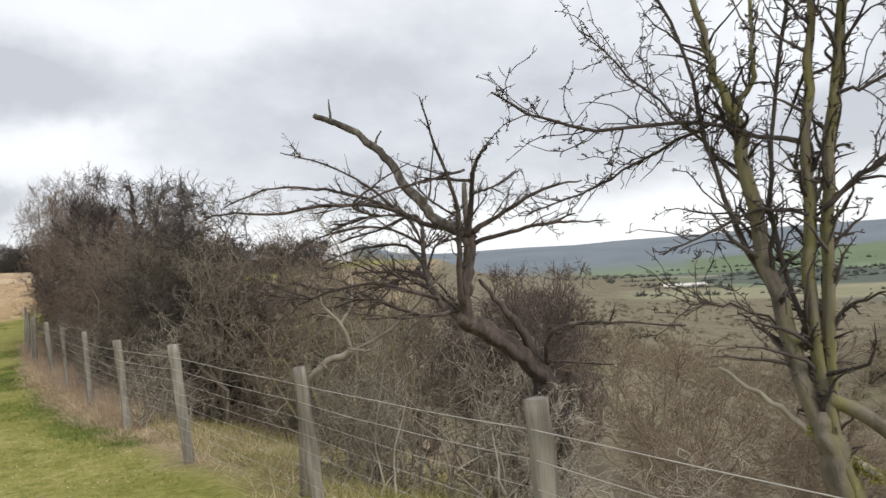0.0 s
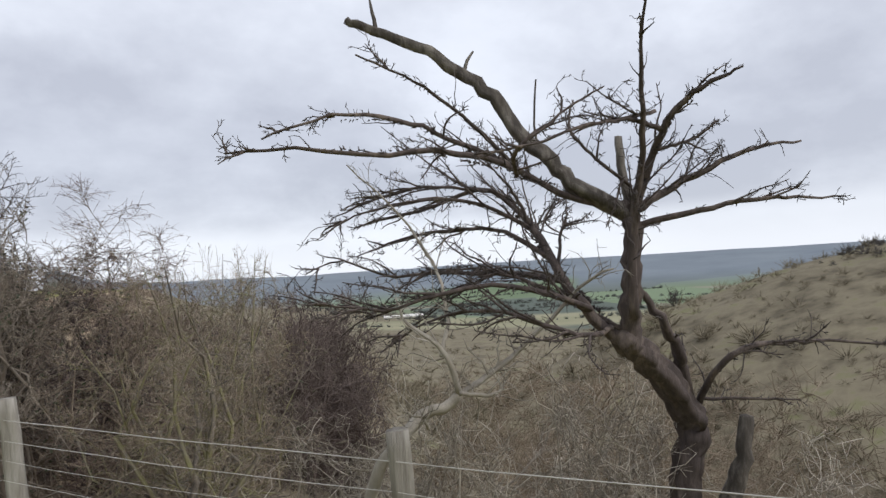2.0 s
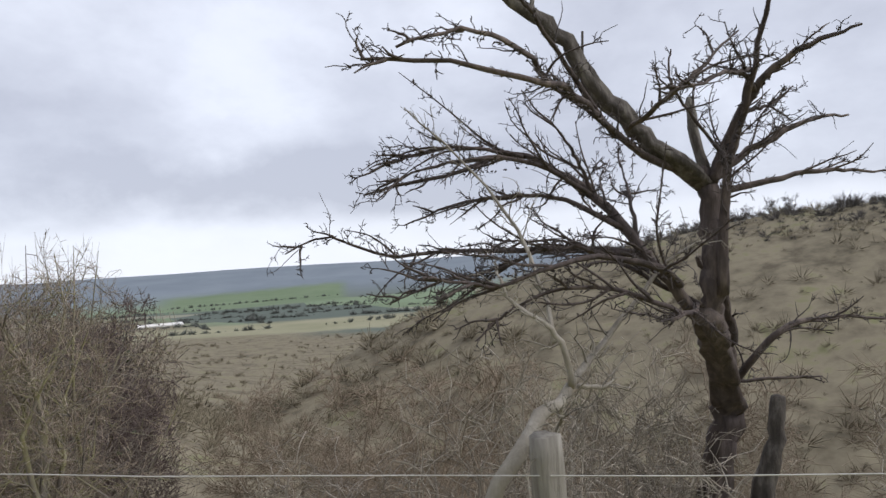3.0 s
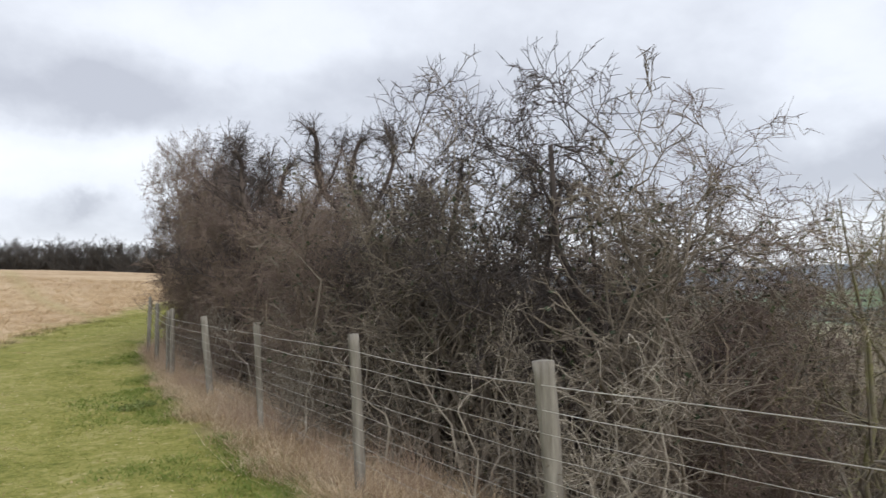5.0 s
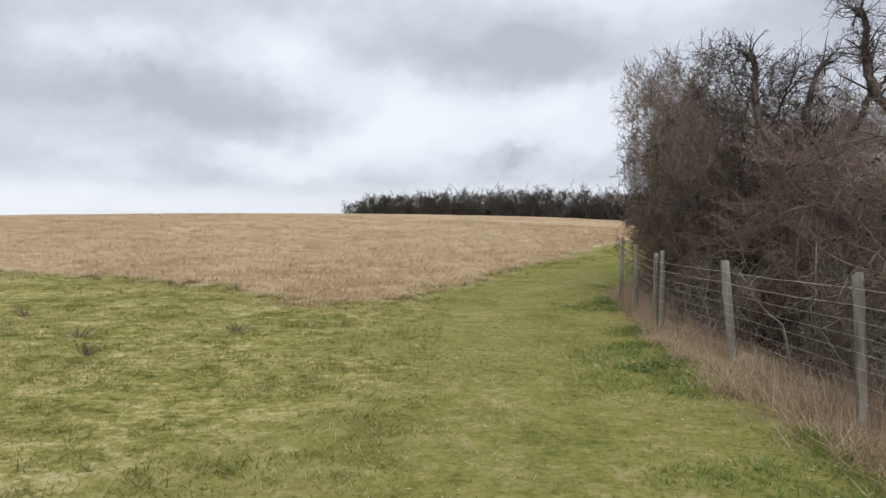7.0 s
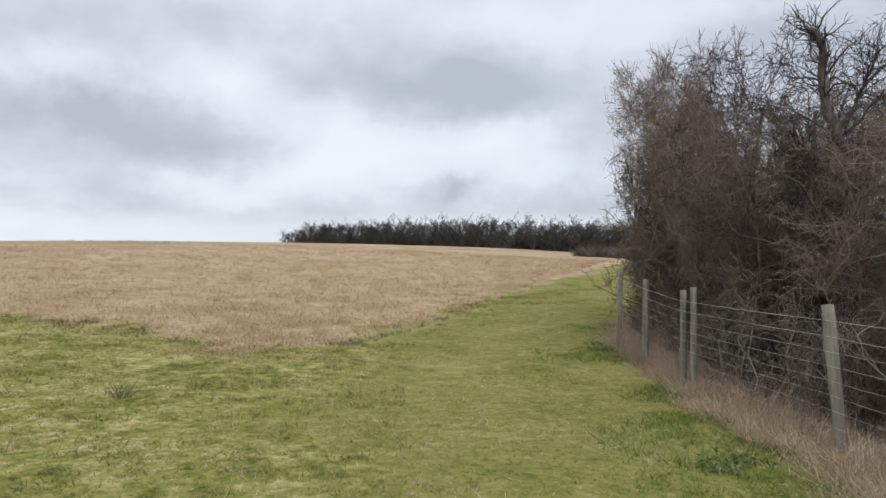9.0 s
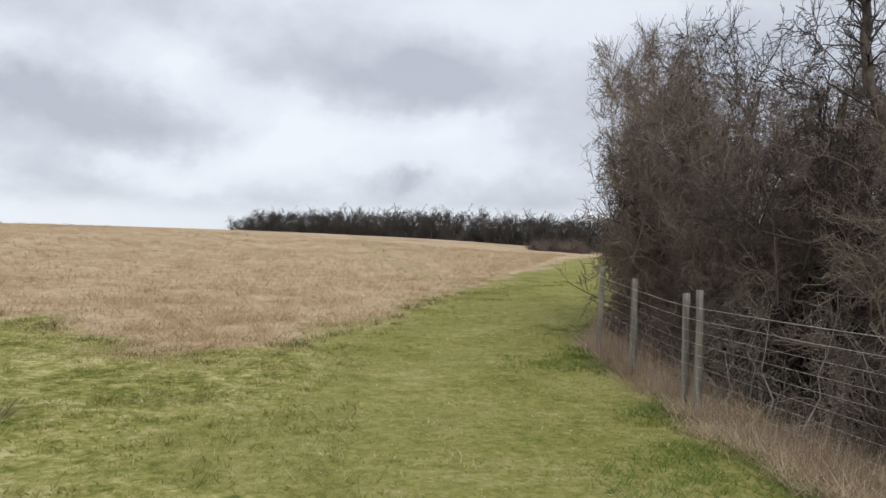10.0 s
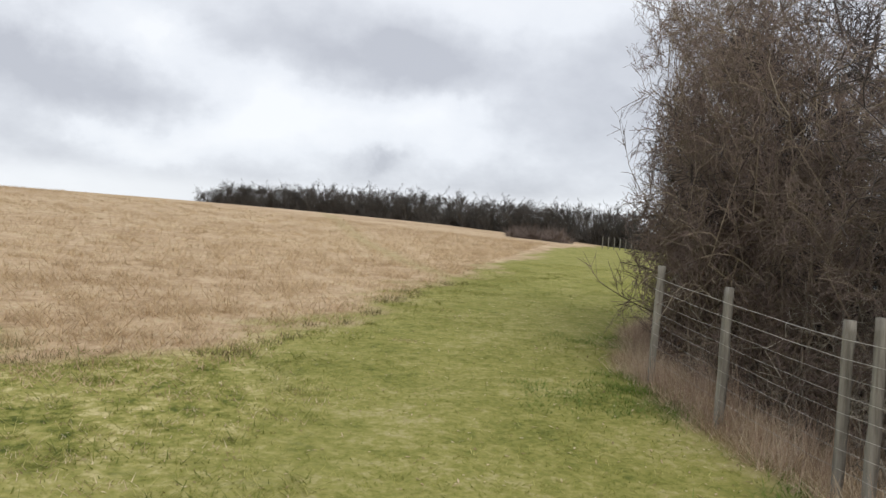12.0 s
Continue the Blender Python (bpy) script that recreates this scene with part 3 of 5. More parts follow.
    limb("low_side_limb", [(0.02, 4.25, 1.68), (0.05, 4.60, 1.73), (0.04, 4.95, 1.74), (-0.01, 5.30, 1.76), (-0.16, 5.50, 1.75), (-0.37, 5.70, 1.86), (-0.58, 5.78, 1.79)], 0.018, 0.003)
    limb("low_side_limb", [(0.02, 4.36, 1.80), (-0.06, 4.60, 1.95), (-0.24, 4.75, 1.97), (-0.45, 4.90, 1.94), (-0.67, 5.0, 1.86)], 0.013, 0.003)
    limb("low_side_limb", [(0.06, 4.15, 1.55), (-0.18, 4.15, 1.63), (-0.35, 4.30, 1.69), (-0.65, 4.40, 1.66), (-0.79, 4.50, 1.61), (-0.97, 4.55, 1.64), (-1.10, 4.60, 1.66)], 0.015, 0.003)
    limb("low_side_limb", [(0.16, 4.12, 1.46), (-0.03, 4.10, 1.44), (-0.28, 4.20, 1.53), (-0.37, 4.35, 1.58), (-0.55, 4.50, 1.56), (-0.74, 4.60, 1.47)], 0.014, 0.003)
    limb("low_side_limb", [(0.05, 4.50, 1.95), (-0.15, 4.62, 2.08), (-0.38, 4.75, 2.12), (-0.60, 4.86, 2.09), (-0.80, 4.95, 2.02)], 0.011, 0.003)
    limb("low_side_limb", [(0.08, 4.85, 2.18), (-0.14, 5.0, 2.22), (-0.34, 5.1, 2.20), (-0.55, 5.2, 2.13)], 0.009, 0.003)
    limb("inner_limb", [(0.02, 4.30, 1.72), (0.10, 4.35, 1.90), (0.20, 4.40, 2.0), (0.26, 4.45, 2.12)], 0.011, 0.003)
    limb("inner_limb", [(0.04, 4.45, 1.91), (0.20, 4.60, 1.98), (0.38, 4.70, 2.02)], 0.010, 0.003)
    limb("inner_limb", [(0.06, 4.50, 1.95), (-0.02, 4.55, 2.15), (-0.12, 4.60, 2.28)], 0.010, 0.003)
    limb("inner_limb", [(0.20, 4.10, 1.45), (0.05, 4.30, 1.60), (-0.20, 4.50, 1.75), (-0.45, 4.70, 1.78)], 0.012, 0.003)
    limb("low_side_limb", [(0.04, 4.75, 1.74), (-0.14, 4.92, 1.66), (-0.30, 5.1, 1.62), (-0.52, 5.2, 1.55)], 0.010, 0.003)
    limb("right_limb", [(0.32, 4.06, 2.0), (0.42, 4.0, 2.06), (0.53, 3.95, 2.12), (0.66, 3.8, 2.21), (0.82, 3.68, 2.27), (0.96, 3.58, 2.28)], 0.022, 0.004)
    limb("right_limb", [(0.32, 4.06, 1.92), (0.49, 3.90, 1.97), (0.70, 3.72, 2.01), (0.86, 3.58, 2.01), (1.0, 3.44, 2.0)], 0.016, 0.004)
    limb("upright_limb", [(0.28, 4.05, 1.98), (0.30, 3.98, 2.14), (0.29, 3.88, 2.32), (0.28, 3.72, 2.45), (0.29, 3.58, 2.50), (0.29, 3.46, 2.52)], 0.026, 0.005)
    limb("upright_limb", [(0.20, 4.02, 1.5), (0.19, 4.0, 1.75), (0.19, 3.97, 2.02), (0.17, 3.90, 2.2), (0.08, 3.81, 2.42), (-0.02, 3.72, 2.66), (-0.10, 3.60, 2.86)], 0.024, 0.004)
    limb("upper_side_limb", [(0.28, 3.86, 2.34), (0.10, 3.85, 2.36), (-0.06, 3.9, 2.36), (-0.2, 3.95, 2.30)], 0.012, 0.003)
    limb("upper_side_limb", [(0.24, 3.86, 2.42), (0.0, 3.86, 2.36), (-0.23, 3.86, 2.32), (-0.5, 3.88, 2.23), (-0.78, 3.9, 2.18)], 0.010, 0.003)
    limb("upper_side_limb", [(-0.3, 4.2, 2.16), (-0.52, 3.95, 2.22), (-0.36, 3.86, 2.36), (-0.14, 3.82, 2.48)], 0.010, 0.003)
    limb("upper_side_limb", [(0.22, 4.0, 2.1), (0.06, 4.05, 2.22), (-0.05, 4.1, 2.36), (-0.02, 4.1, 2.5)], 0.009, 0.003)
    limb("upper_side_limb", [(0.29, 3.9, 2.26), (0.44, 3.82, 2.30), (0.55, 3.75, 2.38)], 0.010, 0.003)
    limb("back_stem", [(0.82, 4.2, 0.92), (0.72, 4.14, 1.15), (0.62, 4.1, 1.32), (0.48, 4.1, 1.5), (0.38, 4.16, 1.66)], 0.042, 0.012)
    limb("low_right_limb", [(0.85, 4.16, 1.0), (0.80, 4.02, 1.18), (0.86, 3.9, 1.29), (1.05, 3.78, 1.31), (1.25, 3.68, 1.30), (1.6, 3.5, 1.26)], 0.018, 0.006)
    limb("low_right_limb", [(0.86, 4.16, 1.02), (1.0, 3.95, 1.02), (1.2, 3.8, 1.0)], 0.010, 0.003)
    P = np.concatenate([p for p, _ in lines])
    R = np.concatenate([r for _, r in lines])
    # long flat sprays off the low limbs, then crooked shoots with short thorny spurs
    web = [line(q, 0.0065, 0.002, 12) for q in grow(P[3:15], R[3:15], 110, 0.34, rng, 0.5, 0.04, 6, 0.17, 0.4, 0.1, taper=1.3, even=True)[0]]
    web += [line(q, 0.006, 0.002, 12) for q in grow(P[:3], R[:3], 14, 0.24, rng, 0.6, 0.1, 6, 0.18, 0.4, 0.1, taper=1.4, even=True)[0]]
    web += [line(q, 0.006, 0.002, 12) for q in grow(P[15:], R[15:], 44, 0.2, rng, 0.6, 0.12, 6, 0.2, 0.4, 0.1, taper=1.4, even=True)[0]]
    V, Q = joined([tubes(p, r, 5) for p, r in web])
    tagged(part("shootwork", V - o, Q, BARK, tree), kind="stuff")
    P = np.concatenate([P] + [p for p, _ in web])
    R = np.concatenate([R] + [r for _, r in web])
    a = grow(P, R, 460, 0.13, rng, 0.8, 0.12, 6, 0.24, 0.42, 0.08, 0.0022, 1.0, even=True)
    b = grow(P, R, 1400, 0.05, rng, 1.0, 0.3, 5, 0.4, 0.3, 0.06, 0.0022, even=True)
    c = grow(*a, 1000, 0.05, rng, 1.0, 0.2, 4, 0.42, 0.6, 0.15, 0.0018)
    spurs = grow(np.concatenate([P[:, ::3], b[0][:, :4]]), np.concatenate([R[:, ::3], b[1][:, :4]]), 4800, 0.02, rng, 1.3, 0.3, 3, 0.5, 0.5, 0.05, 0.0023, even=True)
    more = grow(*c, 1500, 0.018, rng, 1.2, 0.2, 3, 0.5, 0.8, 0.05, 0.0019)
    V, Q = joined([tubes(*q) for q in (a, b, c, spurs, more)])
    tagged(part("twiggery", V - o, Q, TWIG, tree, "dark knobbly thorn twigs"), kind="stuff")
    return tree


hawthorn = build_hawthorn()


def build_stump():
    rng = np.random.default_rng(4)
    e = thing("dead_stump", 0.93, 4.03, ground_z(0.93, 4.03), "broken grey dead stem beside the hawthorn", "stump")
    o = np.array(e.location)
    V, Q, P, R = rod([(0.86, 4.12, -0.3), (0.90, 4.06, 0.45), (0.95, 4.0, 0.70), (0.985, 3.98, 0.93)], 0.06, 0.03, 14, 10, 0.006, rng)
    part("stem", V - o, Q, DEAD, e)
    return e


stump = build_stump()


# ---- the tree by the fence at the start ----
def build_lichen_tree():
    rng = np.random.default_rng(33)
    tree = thing("lichened_hawthorn", 0.92, 1.38, ground_z(0.92, 1.38), "many-stemmed bare hawthorn crusted with yellow lichen", "tree")
    o = np.array(tree.location)
    lines = []

    def limb(name, pts, r0, r1, mat=LICHEN, k=14, sides=8, keep=True, rough=0.006):
        r0, r1 = 0.72 * r0, 0.75 * r1
        V, Q, P, R = rod(pts, r0, r1, k, sides, rough, rng)
        part(name, V - o, Q, mat, tree)
        if keep:
            lines.append(line(pts, r0, r1, 12))

    limb("trunk", [(0.92, 1.36, -0.3), (0.88, 1.36, 0.4), (0.84, 1.36, 0.75), (0.79, 1.38, 1.0), (0.77, 1.40, 1.16)], 0.09, 0.058, k=26, sides=22, keep=False)
    limb("stem", [(0.82, 1.37, 0.85), (0.76, 1.41, 1.12), (0.71, 1.47, 1.45), (0.66, 1.53, 1.88), (0.62, 1.54, 2.2), (0.61, 1.54, 2.32)], 0.046, 0.027, k=20, sides=16)
    limb("stem", [(0.61, 1.54, 2.28), (0.55, 1.56, 2.45), (0.50, 1.55, 2.62), (0.44, 1.55, 2.85), (0.36, 1.56, 3.1)], 0.024, 0.008)
    limb("stem", [(0.61, 1.54, 2.28), (0.66, 1.5, 2.42), (0.67, 1.48, 2.6), (0.69, 1.46, 2.9)], 0.018, 0.008)
    limb("stem", [(0.83, 1.36, 0.85), (0.77, 1.39, 1.2), (0.77, 1.42, 1.6), (0.79, 1.40, 2.0), (0.78, 1.36, 2.4), (0.79, 1.32, 2.65), (0.80, 1.3, 3.0)], 0.040, 0.014, k=20, sides=16)
    limb("stem", [(0.86, 1.35, 0.8), (0.80, 1.38, 1.15), (0.82, 1.37, 1.6), (0.85, 1.36, 2.05), (0.86, 1.28, 2.5), (0.86, 1.22, 2.75), (0.88, 1.2, 3.1)], 0.038, 0.014, k=20, sides=16)
    limb("stem", [(0.77, 1.44, 1.4), (0.72, 1.50, 1.75), (0.70, 1.48, 2.1), (0.74, 1.42, 2.5), (0.78, 1.40, 2.8)], 0.016, 0.007, TWIG)
    limb("stem", [(0.72, 1.46, 1.5), (0.62, 1.55, 1.8), (0.52, 1.58, 2.15), (0.46, 1.58, 2.5), (0.30, 1.6, 2.85)], 0.015, 0.006, TWIG)
    limb("branch", [(0.78, 1.40, 2.15), (0.62, 1.52, 2.22), (0.42, 1.62, 2.28), (0.14, 1.70, 2.27), (-0.10, 1.70, 2.32), (-0.28, 1.70, 2.42)], 0.014, 0.005, TWIG)
    limb("branch", [(0.84, 1.35, 1.85), (0.68, 1.48, 1.92), (0.50, 1.58, 1.86), (0.34, 1.66, 1.78)], 0.012, 0.004, TWIG)
    limb("branch", [(0.62, 1.54, 2.3), (0.50, 1.80, 2.22), (0.36, 2.0, 2.13), (0.20, 2.14, 2.06), (0.04, 2.26, 2.0)], 0.011, 0.004, TWIG)
    limb("branch", [(0.80, 1.36, 1.9), (0.95, 1.25, 2.05), (1.1, 1.15, 2.1), (1.3, 1.0, 2.2)], 0.014, 0.005, TWIG)
    limb("branch", [(0.74, 1.42, 1.4), (0.62, 1.56, 1.55), (0.5, 1.62, 1.58), (0.42, 1.66, 1.60)], 0.009, 0.003, TWIG)
    limb("branch", [(0.64, 1.53, 2.0), (0.5, 1.6, 2.2), (0.28, 1.66, 2.45), (0.12, 1.75, 2.66)], 0.010, 0.004, TWIG)
    limb("branch", [(0.85, 1.3, 2.3), (1.0, 1.2, 2.35), (1.2, 1.05, 2.5)], 0.010, 0.004, TWIG)
    limb("dead_branch", [(0.90, 1.30, 0.95), (0.74, 1.42, 1.10), (0.62, 1.52, 1.24), (0.50, 1.60, 1.34)], 0.020, 0.010, PALE, keep=False)
    limb("root_limb", [(0.78, 1.38, 1.24), (0.88, 1.30, 1.16), (1.0, 1.2, 1.02), (1.12, 1.1, 0.7)], 0.036, 0.03, LICHEN, keep=False)
    P = np.concatenate([p for p, _ in lines])
    R = np.concatenate([r for _, r in lines])
    a = grow(P, R, 300, 0.3, rng, 0.9, 0.15, 7, 0.27, 0.5, 0.2, 0.0026, even=True)
    b = grow(P, R, 800, 0.07, rng, 1.1, 0.2, 4, 0.35, 0.3, 0.1, 0.0024, even=True)
    c = grow(*a, 1900, 0.045, rng, 1.0, 0.2, 4, 0.45, 0.6, 0.1, 0.0019)
    d = grow(*c, 3000, 0.014, rng, 1.2, 0.2, 3, 0.5, 0.9, 0.05, 0.0027)
    V, Q = joined([tubes(*q) for q in (a, b, c, d)])
    tagged(part("twiggery", V - o, Q, TWIG, tree, "dark knobbly thorn twigs"), kind="stuff")
    # tufts of lichen on the low wood
    seat, rad = line([(0.90, 1.30, 0.95), (0.80, 1.37, 1.04), (0.72, 1.42, 1.12)], 0.03, 0.03, 10)
    tuft = grow(seat, rad, 700, 0.03, rng, 1.6, 0.0, 3, 0.8, 0.1, 0.0, 0.0025)
    V, Q = tubes(*tuft)
    tagged(part("lichen", V - o, Q, LICHEN_TUFT, tree, "bright yellow-green lichen tufts"), kind="stuff")
    return tree


lichen_tree = build_lichen_tree()


# ---- shrubs and trees that stand in numbers ----
def fit_in(P, rx, h, rng):
    """Draws shoots back towards a rounded crown."""
    c = np.array([0, 0, h * 0.48])
    q = (P - c) / np.array([rx, rx, h * 0.54])
    r = np.linalg.norm(q, axis=-1, keepdims=True)
    lim = 1 + 0.10 * np.sin(q[..., :1] * 5 + 1) * np.cos(q[..., 1:2] * 4) + 0.06 * rng.normal(size=r.shape)
    k = np.where(r > lim, lim / r * (1 + 0.2 * np.tanh(r - lim)), 1)
    return P * 0 + c + (P - c) * k


def shrub(name, seed, rx, h, stems, counts, mats, label, category, group, lens=(0.9, 0.5, 0.24), thick=0.028, base=0.35, fine=0.0022, k0=7, leaves=0, wob=0.3, k3=2, clip=True, lift=0.05):
    rng = np.random.default_rng(seed)
    S = np.empty((stems, k0, 3))
    ang = rng.uniform(0, 2 * math.pi, stems)
    rad = rng.uniform(0, base, stems) * rx
    out = rng.uniform(0.1, 0.85, stems) * rx
    hh = h * rng.uniform(0.62, 0.97, stems) * (1 - 0.35 * (out / rx) ** 2)
    for j in range(k0):
        f = j / (k0 - 1)
        S[:, j, 0] = np.cos(ang) * (rad + (out - rad) * f ** 1.3)
        S[:, j, 1] = np.sin(ang) * (rad + (out - rad) * f ** 1.3)
        S[:, j, 2] = hh * f - 0.1
        S[:, j] += rng.normal(size=(stems, 3)) * 0.058 * h * f ** 0.5 * (j > 0)
    rs = thick * rng.uniform(0.5, 1.2, stems)
    SR = rs[:, None] * np.linspace(1, 0.08, k0)[None]
    a = grow(S, SR, counts[0], lens[0], rng, 1.0, lift, 6, wob, 0.5, 0.03, fine * 2)
    b = grow(*a, counts[1], lens[1], rng, 0.95, lift + 0.03, 4 + (wob > 0.4), wob * 1.1, 0.6, 0.1, fine * 1.3)
    c = grow(*b, counts[2], lens[2], rng, 1.0, lift, k3, wob * 1.2, 0.7, 0.1, fine)
    if clip:
        a, b, c = [(fit_in(p, rx, h, rng), r) for p, r in (a, b, c)]
    e = thing(name, 0, 0, 0, label, category, group)
    for s in range(stems):
        V, Q = tubes(S[s:s + 1], SR[s:s + 1], 5)
        part("stem", V, Q, mats[0], e)
    V, Q = joined([tubes(*a), tubes(*b)])
    tagged(part("branchwork", V, Q, mats[0], e), kind="stuff")
    V, Q = tubes(*c)
    tagged(part("twiggery", V, Q, mats[1], e), kind="stuff")
    if leaves:
        n = leaves
        i = rng.integers(len(b[0]), size=n)
        p = b[0][i, rng.integers(1, 4, n)]
        p[:, 2] = np.where(p[:, 2] > h * 0.75, p[:, 2] * 0.6, p[:, 2])
        u, w = unit(rng.normal(size=(n, 3))) * 0.028, unit(rng.normal(size=(n, 3))) * 0.018
        V = np.stack([p - u, p + w, p + u, p - w], 1).reshape(-1, 3)
        tagged(part("foliage", V, np.arange(4 * n).reshape(n, 4), LEAFY, e, "dark ivy leaves"), kind="stuff")
    return e


def placed(ob, x, y, turn, s=1.0, sz=None, sink=0.05):
    return pose(x, y, ground_z(x, y) - sink, 0, 0, turn) @ Matrix.Diagonal((s, s, sz or s, 1))


def scatter(kinds, spots):
    """Puts the first copies in place, then copies the rest."""
    used = set()
    for n, (kind, x, y, turn, s, sz) in enumerate(spots):
        ob = kinds[kind]
        m = placed(ob, x, y, turn, s, sz)
        if kind in used:
            c = copy_thing(ob, pose(0, 0, 0))
            c.matrix_basis = m
        else:
            used.add(kind)
    for n, (kind, x, y, turn, s, sz) in enumerate(spots):
        if kind in used:
            kinds[kind].matrix_basis = placed(kinds[kind], x, y, turn, s, sz)
            used.discard(kind)


HG = "thicket behind the fence"
hedge = [
    shrub("hedge_shrub", 51, 1.5, 4.2, 9, (120, 850, 6400), (HEDGE, HEDGE_FINE), "dense bare brown hawthorn shrub in the hedge", "shrub", HG, lens=(0.85, 0.45, 0.18), thick=0.02, fine=0.0026, leaves=500, wob=0.42),
    shrub("hedge_shrub", 52, 1.45, 4.2, 9, (140, 950, 8800), (HEDGE, HEDGE_FINE), "very dense fine-twigged bare blackthorn shrub", "shrub", HG, lens=(0.75, 0.4, 0.17), thick=0.016, fine=0.0027, wob=0.4, k3=3),
    shrub("thorn_bush", 58, 1.5, 3.8, 8, (105, 720, 4300), (THORN, THORN), "open tangled dark thorn bush with some ivy", "shrub", HG, lens=(0.9, 0.45, 0.12), thick=0.045, fine=0.0036, leaves=600, wob=0.45, clip=False, lift=0.15),
    shrub("bare_sapling_clump", 54, 1.3, 3.2, 7, (70, 420, 2400), (LICHEN, HEDGE), "slender bare sapling clump above the slope", "shrub", HG, lens=(0.9, 0.5, 0.18), thick=0.045, wob=0.42),
    shrub("hedge_thorn", 55, 1.5, 4.4, 6, (80, 760, 4200), (TWIG, TWIG), "dark crooked bare thorn rising out of the hedge", "tree", HG, lens=(0.85, 0.42, 0.12), thick=0.06, base=0.15, fine=0.0034, wob=0.45, clip=False, lift=0.22),
]
hedge.append(shrub("hedge_spray", 56, 1.1, 2.6, 6, (70, 460, 2600), (HEDGE, HEDGE_FINE), "open spray of bare shoots leaning out of the hedge", "shrub", HG, lens=(0.8, 0.42, 0.2), thick=0.014, fine=0.0030, wob=0.34, clip=False, lift=0.1))
HEDGE_SPOTS = [  # kind, distance behind the fence, y, turn, width, height
    (5, 0.5, 23.2, 40, 1.05, 1.7), (5, 0.6, 24.6, 150, 1.05, 1.7), (5, 1.0, 21.4, 270, 1.0, 1.5), (1, 0.85, 24.0, 15, 1.0, 1.46), (1, 0.9, 22.4, 0, 1.0, 1.38), (1, 1.1, 20.9, 80, 0.98, 1.2), (1, 1.2, 19.3, 160, 0.98, 1.0), (1, 1.3, 17.7, 240, 0.98, 0.92),
    (0, 1.45, 16.0, 30, 1.0, 0.86), (0, 1.5, 14.6, 110, 1.0, 0.84), (2, 1.5, 13.3, 200, 1.0, 1.15), (2, 1.6, 11.9, 40, 1.0, 1.18), (2, 1.9, 10.4, 130, 0.95, 1.06), (4, 1.9, 11.2, 75, 0.9, 0.98), (4, 1.7, 13.0, 215, 0.9, 1.04), (0, 2.9, 11.0, 75, 1.0, 0.92),
    (0, 3.6, 21.6, 50, 1.15, 1.15), (0, 3.6, 19.2, 140, 1.15, 1.1), (0, 3.7, 16.8, 220, 1.15, 0.95), (2, 3.8, 14.4, 300, 1.2, 1.1),
    (0, 4.2, 12.0, 10, 1.05, 0.9), (3, 3.4, 9.9, 0, 1.0, 1.15), (3, 2.2, 8.5, 120, 0.9, 0.75), (3, 4.75, 11.2, 200, 0.85, 1.4),
    (1, 3.2, 24.6, 250, 1.2, 1.4), (1, 2.4, 21.8, 310, 1.1, 1.22), (1, 2.6, 19.9, 190, 1.1, 1.08), (0, 6.2, 17, 70, 1.4, 1.05), (2, 6.4, 13.6, 170, 1.4, 1.15),
    (4, 1.5, 25.0, 85, 1.0, 1.42), (4, 2.0, 22.6, 160, 1.0, 1.36), (4, 1.3, 23.6, 20, 1.0, 1.4), (4, 1.5, 18.9, 120, 0.9, 1.08), (4, 1.7, 21.6, 100, 1.0, 1.12), (4, 2.0, 19.6, 190, 1.0, 1.04), (4, 2.3, 16.2, 290, 0.85, 0.8), (4, 2.1, 14.2, 60, 0.95, 1.02),
    (4, 2.4, 12.4, 150, 0.95, 1.00), (4, 3.6, 23.2, 240, 1.1, 1.26), (4, 4.4, 18.0, 330, 1.15, 1.07), (4, 4.2, 13.0, 10, 1.1, 0.93),
]
scatter(hedge, [(k, float(fence_x(y)) + d, y, a, s, sz) for k, d, y, a, s, sz in HEDGE_SPOTS])


def build_gnarled_tree():
    rng = np.random.default_rng(15)
    e = thing("gnarled_thorn", -3.8, 17.7, ground_z(-3.8, 17.7), "dark gnarled old thorn rising above the hedge", "tree")
    o = np.array(e.location)
    lines = []
    for pts, r0, r1 in (
        ([(-3.75, 17.7, 0.0), (-3.8, 17.75, 1.6), (-3.7, 17.7, 2.7), (-3.95, 17.65, 3.1), (-4.06, 17.68, 3.6), (-4.05, 17.68, 4.05), (-4.2, 17.66, 4.16)], 0.075, 0.028),
        ([(-3.3, 17.4, 0.0), (-3.2, 17.5, 1.8), (-3.25, 17.5, 2.7), (-3.5, 17.45, 3.1), (-3.45, 17.4, 3.6), (-3.3, 17.4, 3.95)], 0.09, 0.025),
        ([(-3.25, 17.5, 2.6), (-2.95, 17.4, 3.1), (-2.8, 17.3, 3.6), (-2.9, 17.2, 4.1)], 0.05, 0.015),
        ([(-3.95, 17.65, 3.1), (-3.75, 17.6, 3.45), (-3.6, 17.5, 3.9)], 0.03, 0.01),
    ):
        V, Q, P, R = rod(pts, r0, r1, 18, 9, 0.012, rng)
        part("limb", V - o, Q, BARK, e)
        lines.append(line(pts, r0, r1, 12))
    P, R = np.concatenate([p for p, _ in lines]), np.concatenate([r for _, r in lines])
    a = grow(P, R, 130, 0.5, rng, 1.0, 0.15, 6, 0.3, 0.35, 0.45, 0.004)
    c = grow(*a, 1200, 0.18, rng, 1.0, 0.15, 4, 0.35, 0.6, 0.1, 0.003)
    V, Q = joined([tubes(*a), tubes(*c)])
    tagged(part("twiggery", V - o, Q, TWIG, e), kind="stuff")
    return e


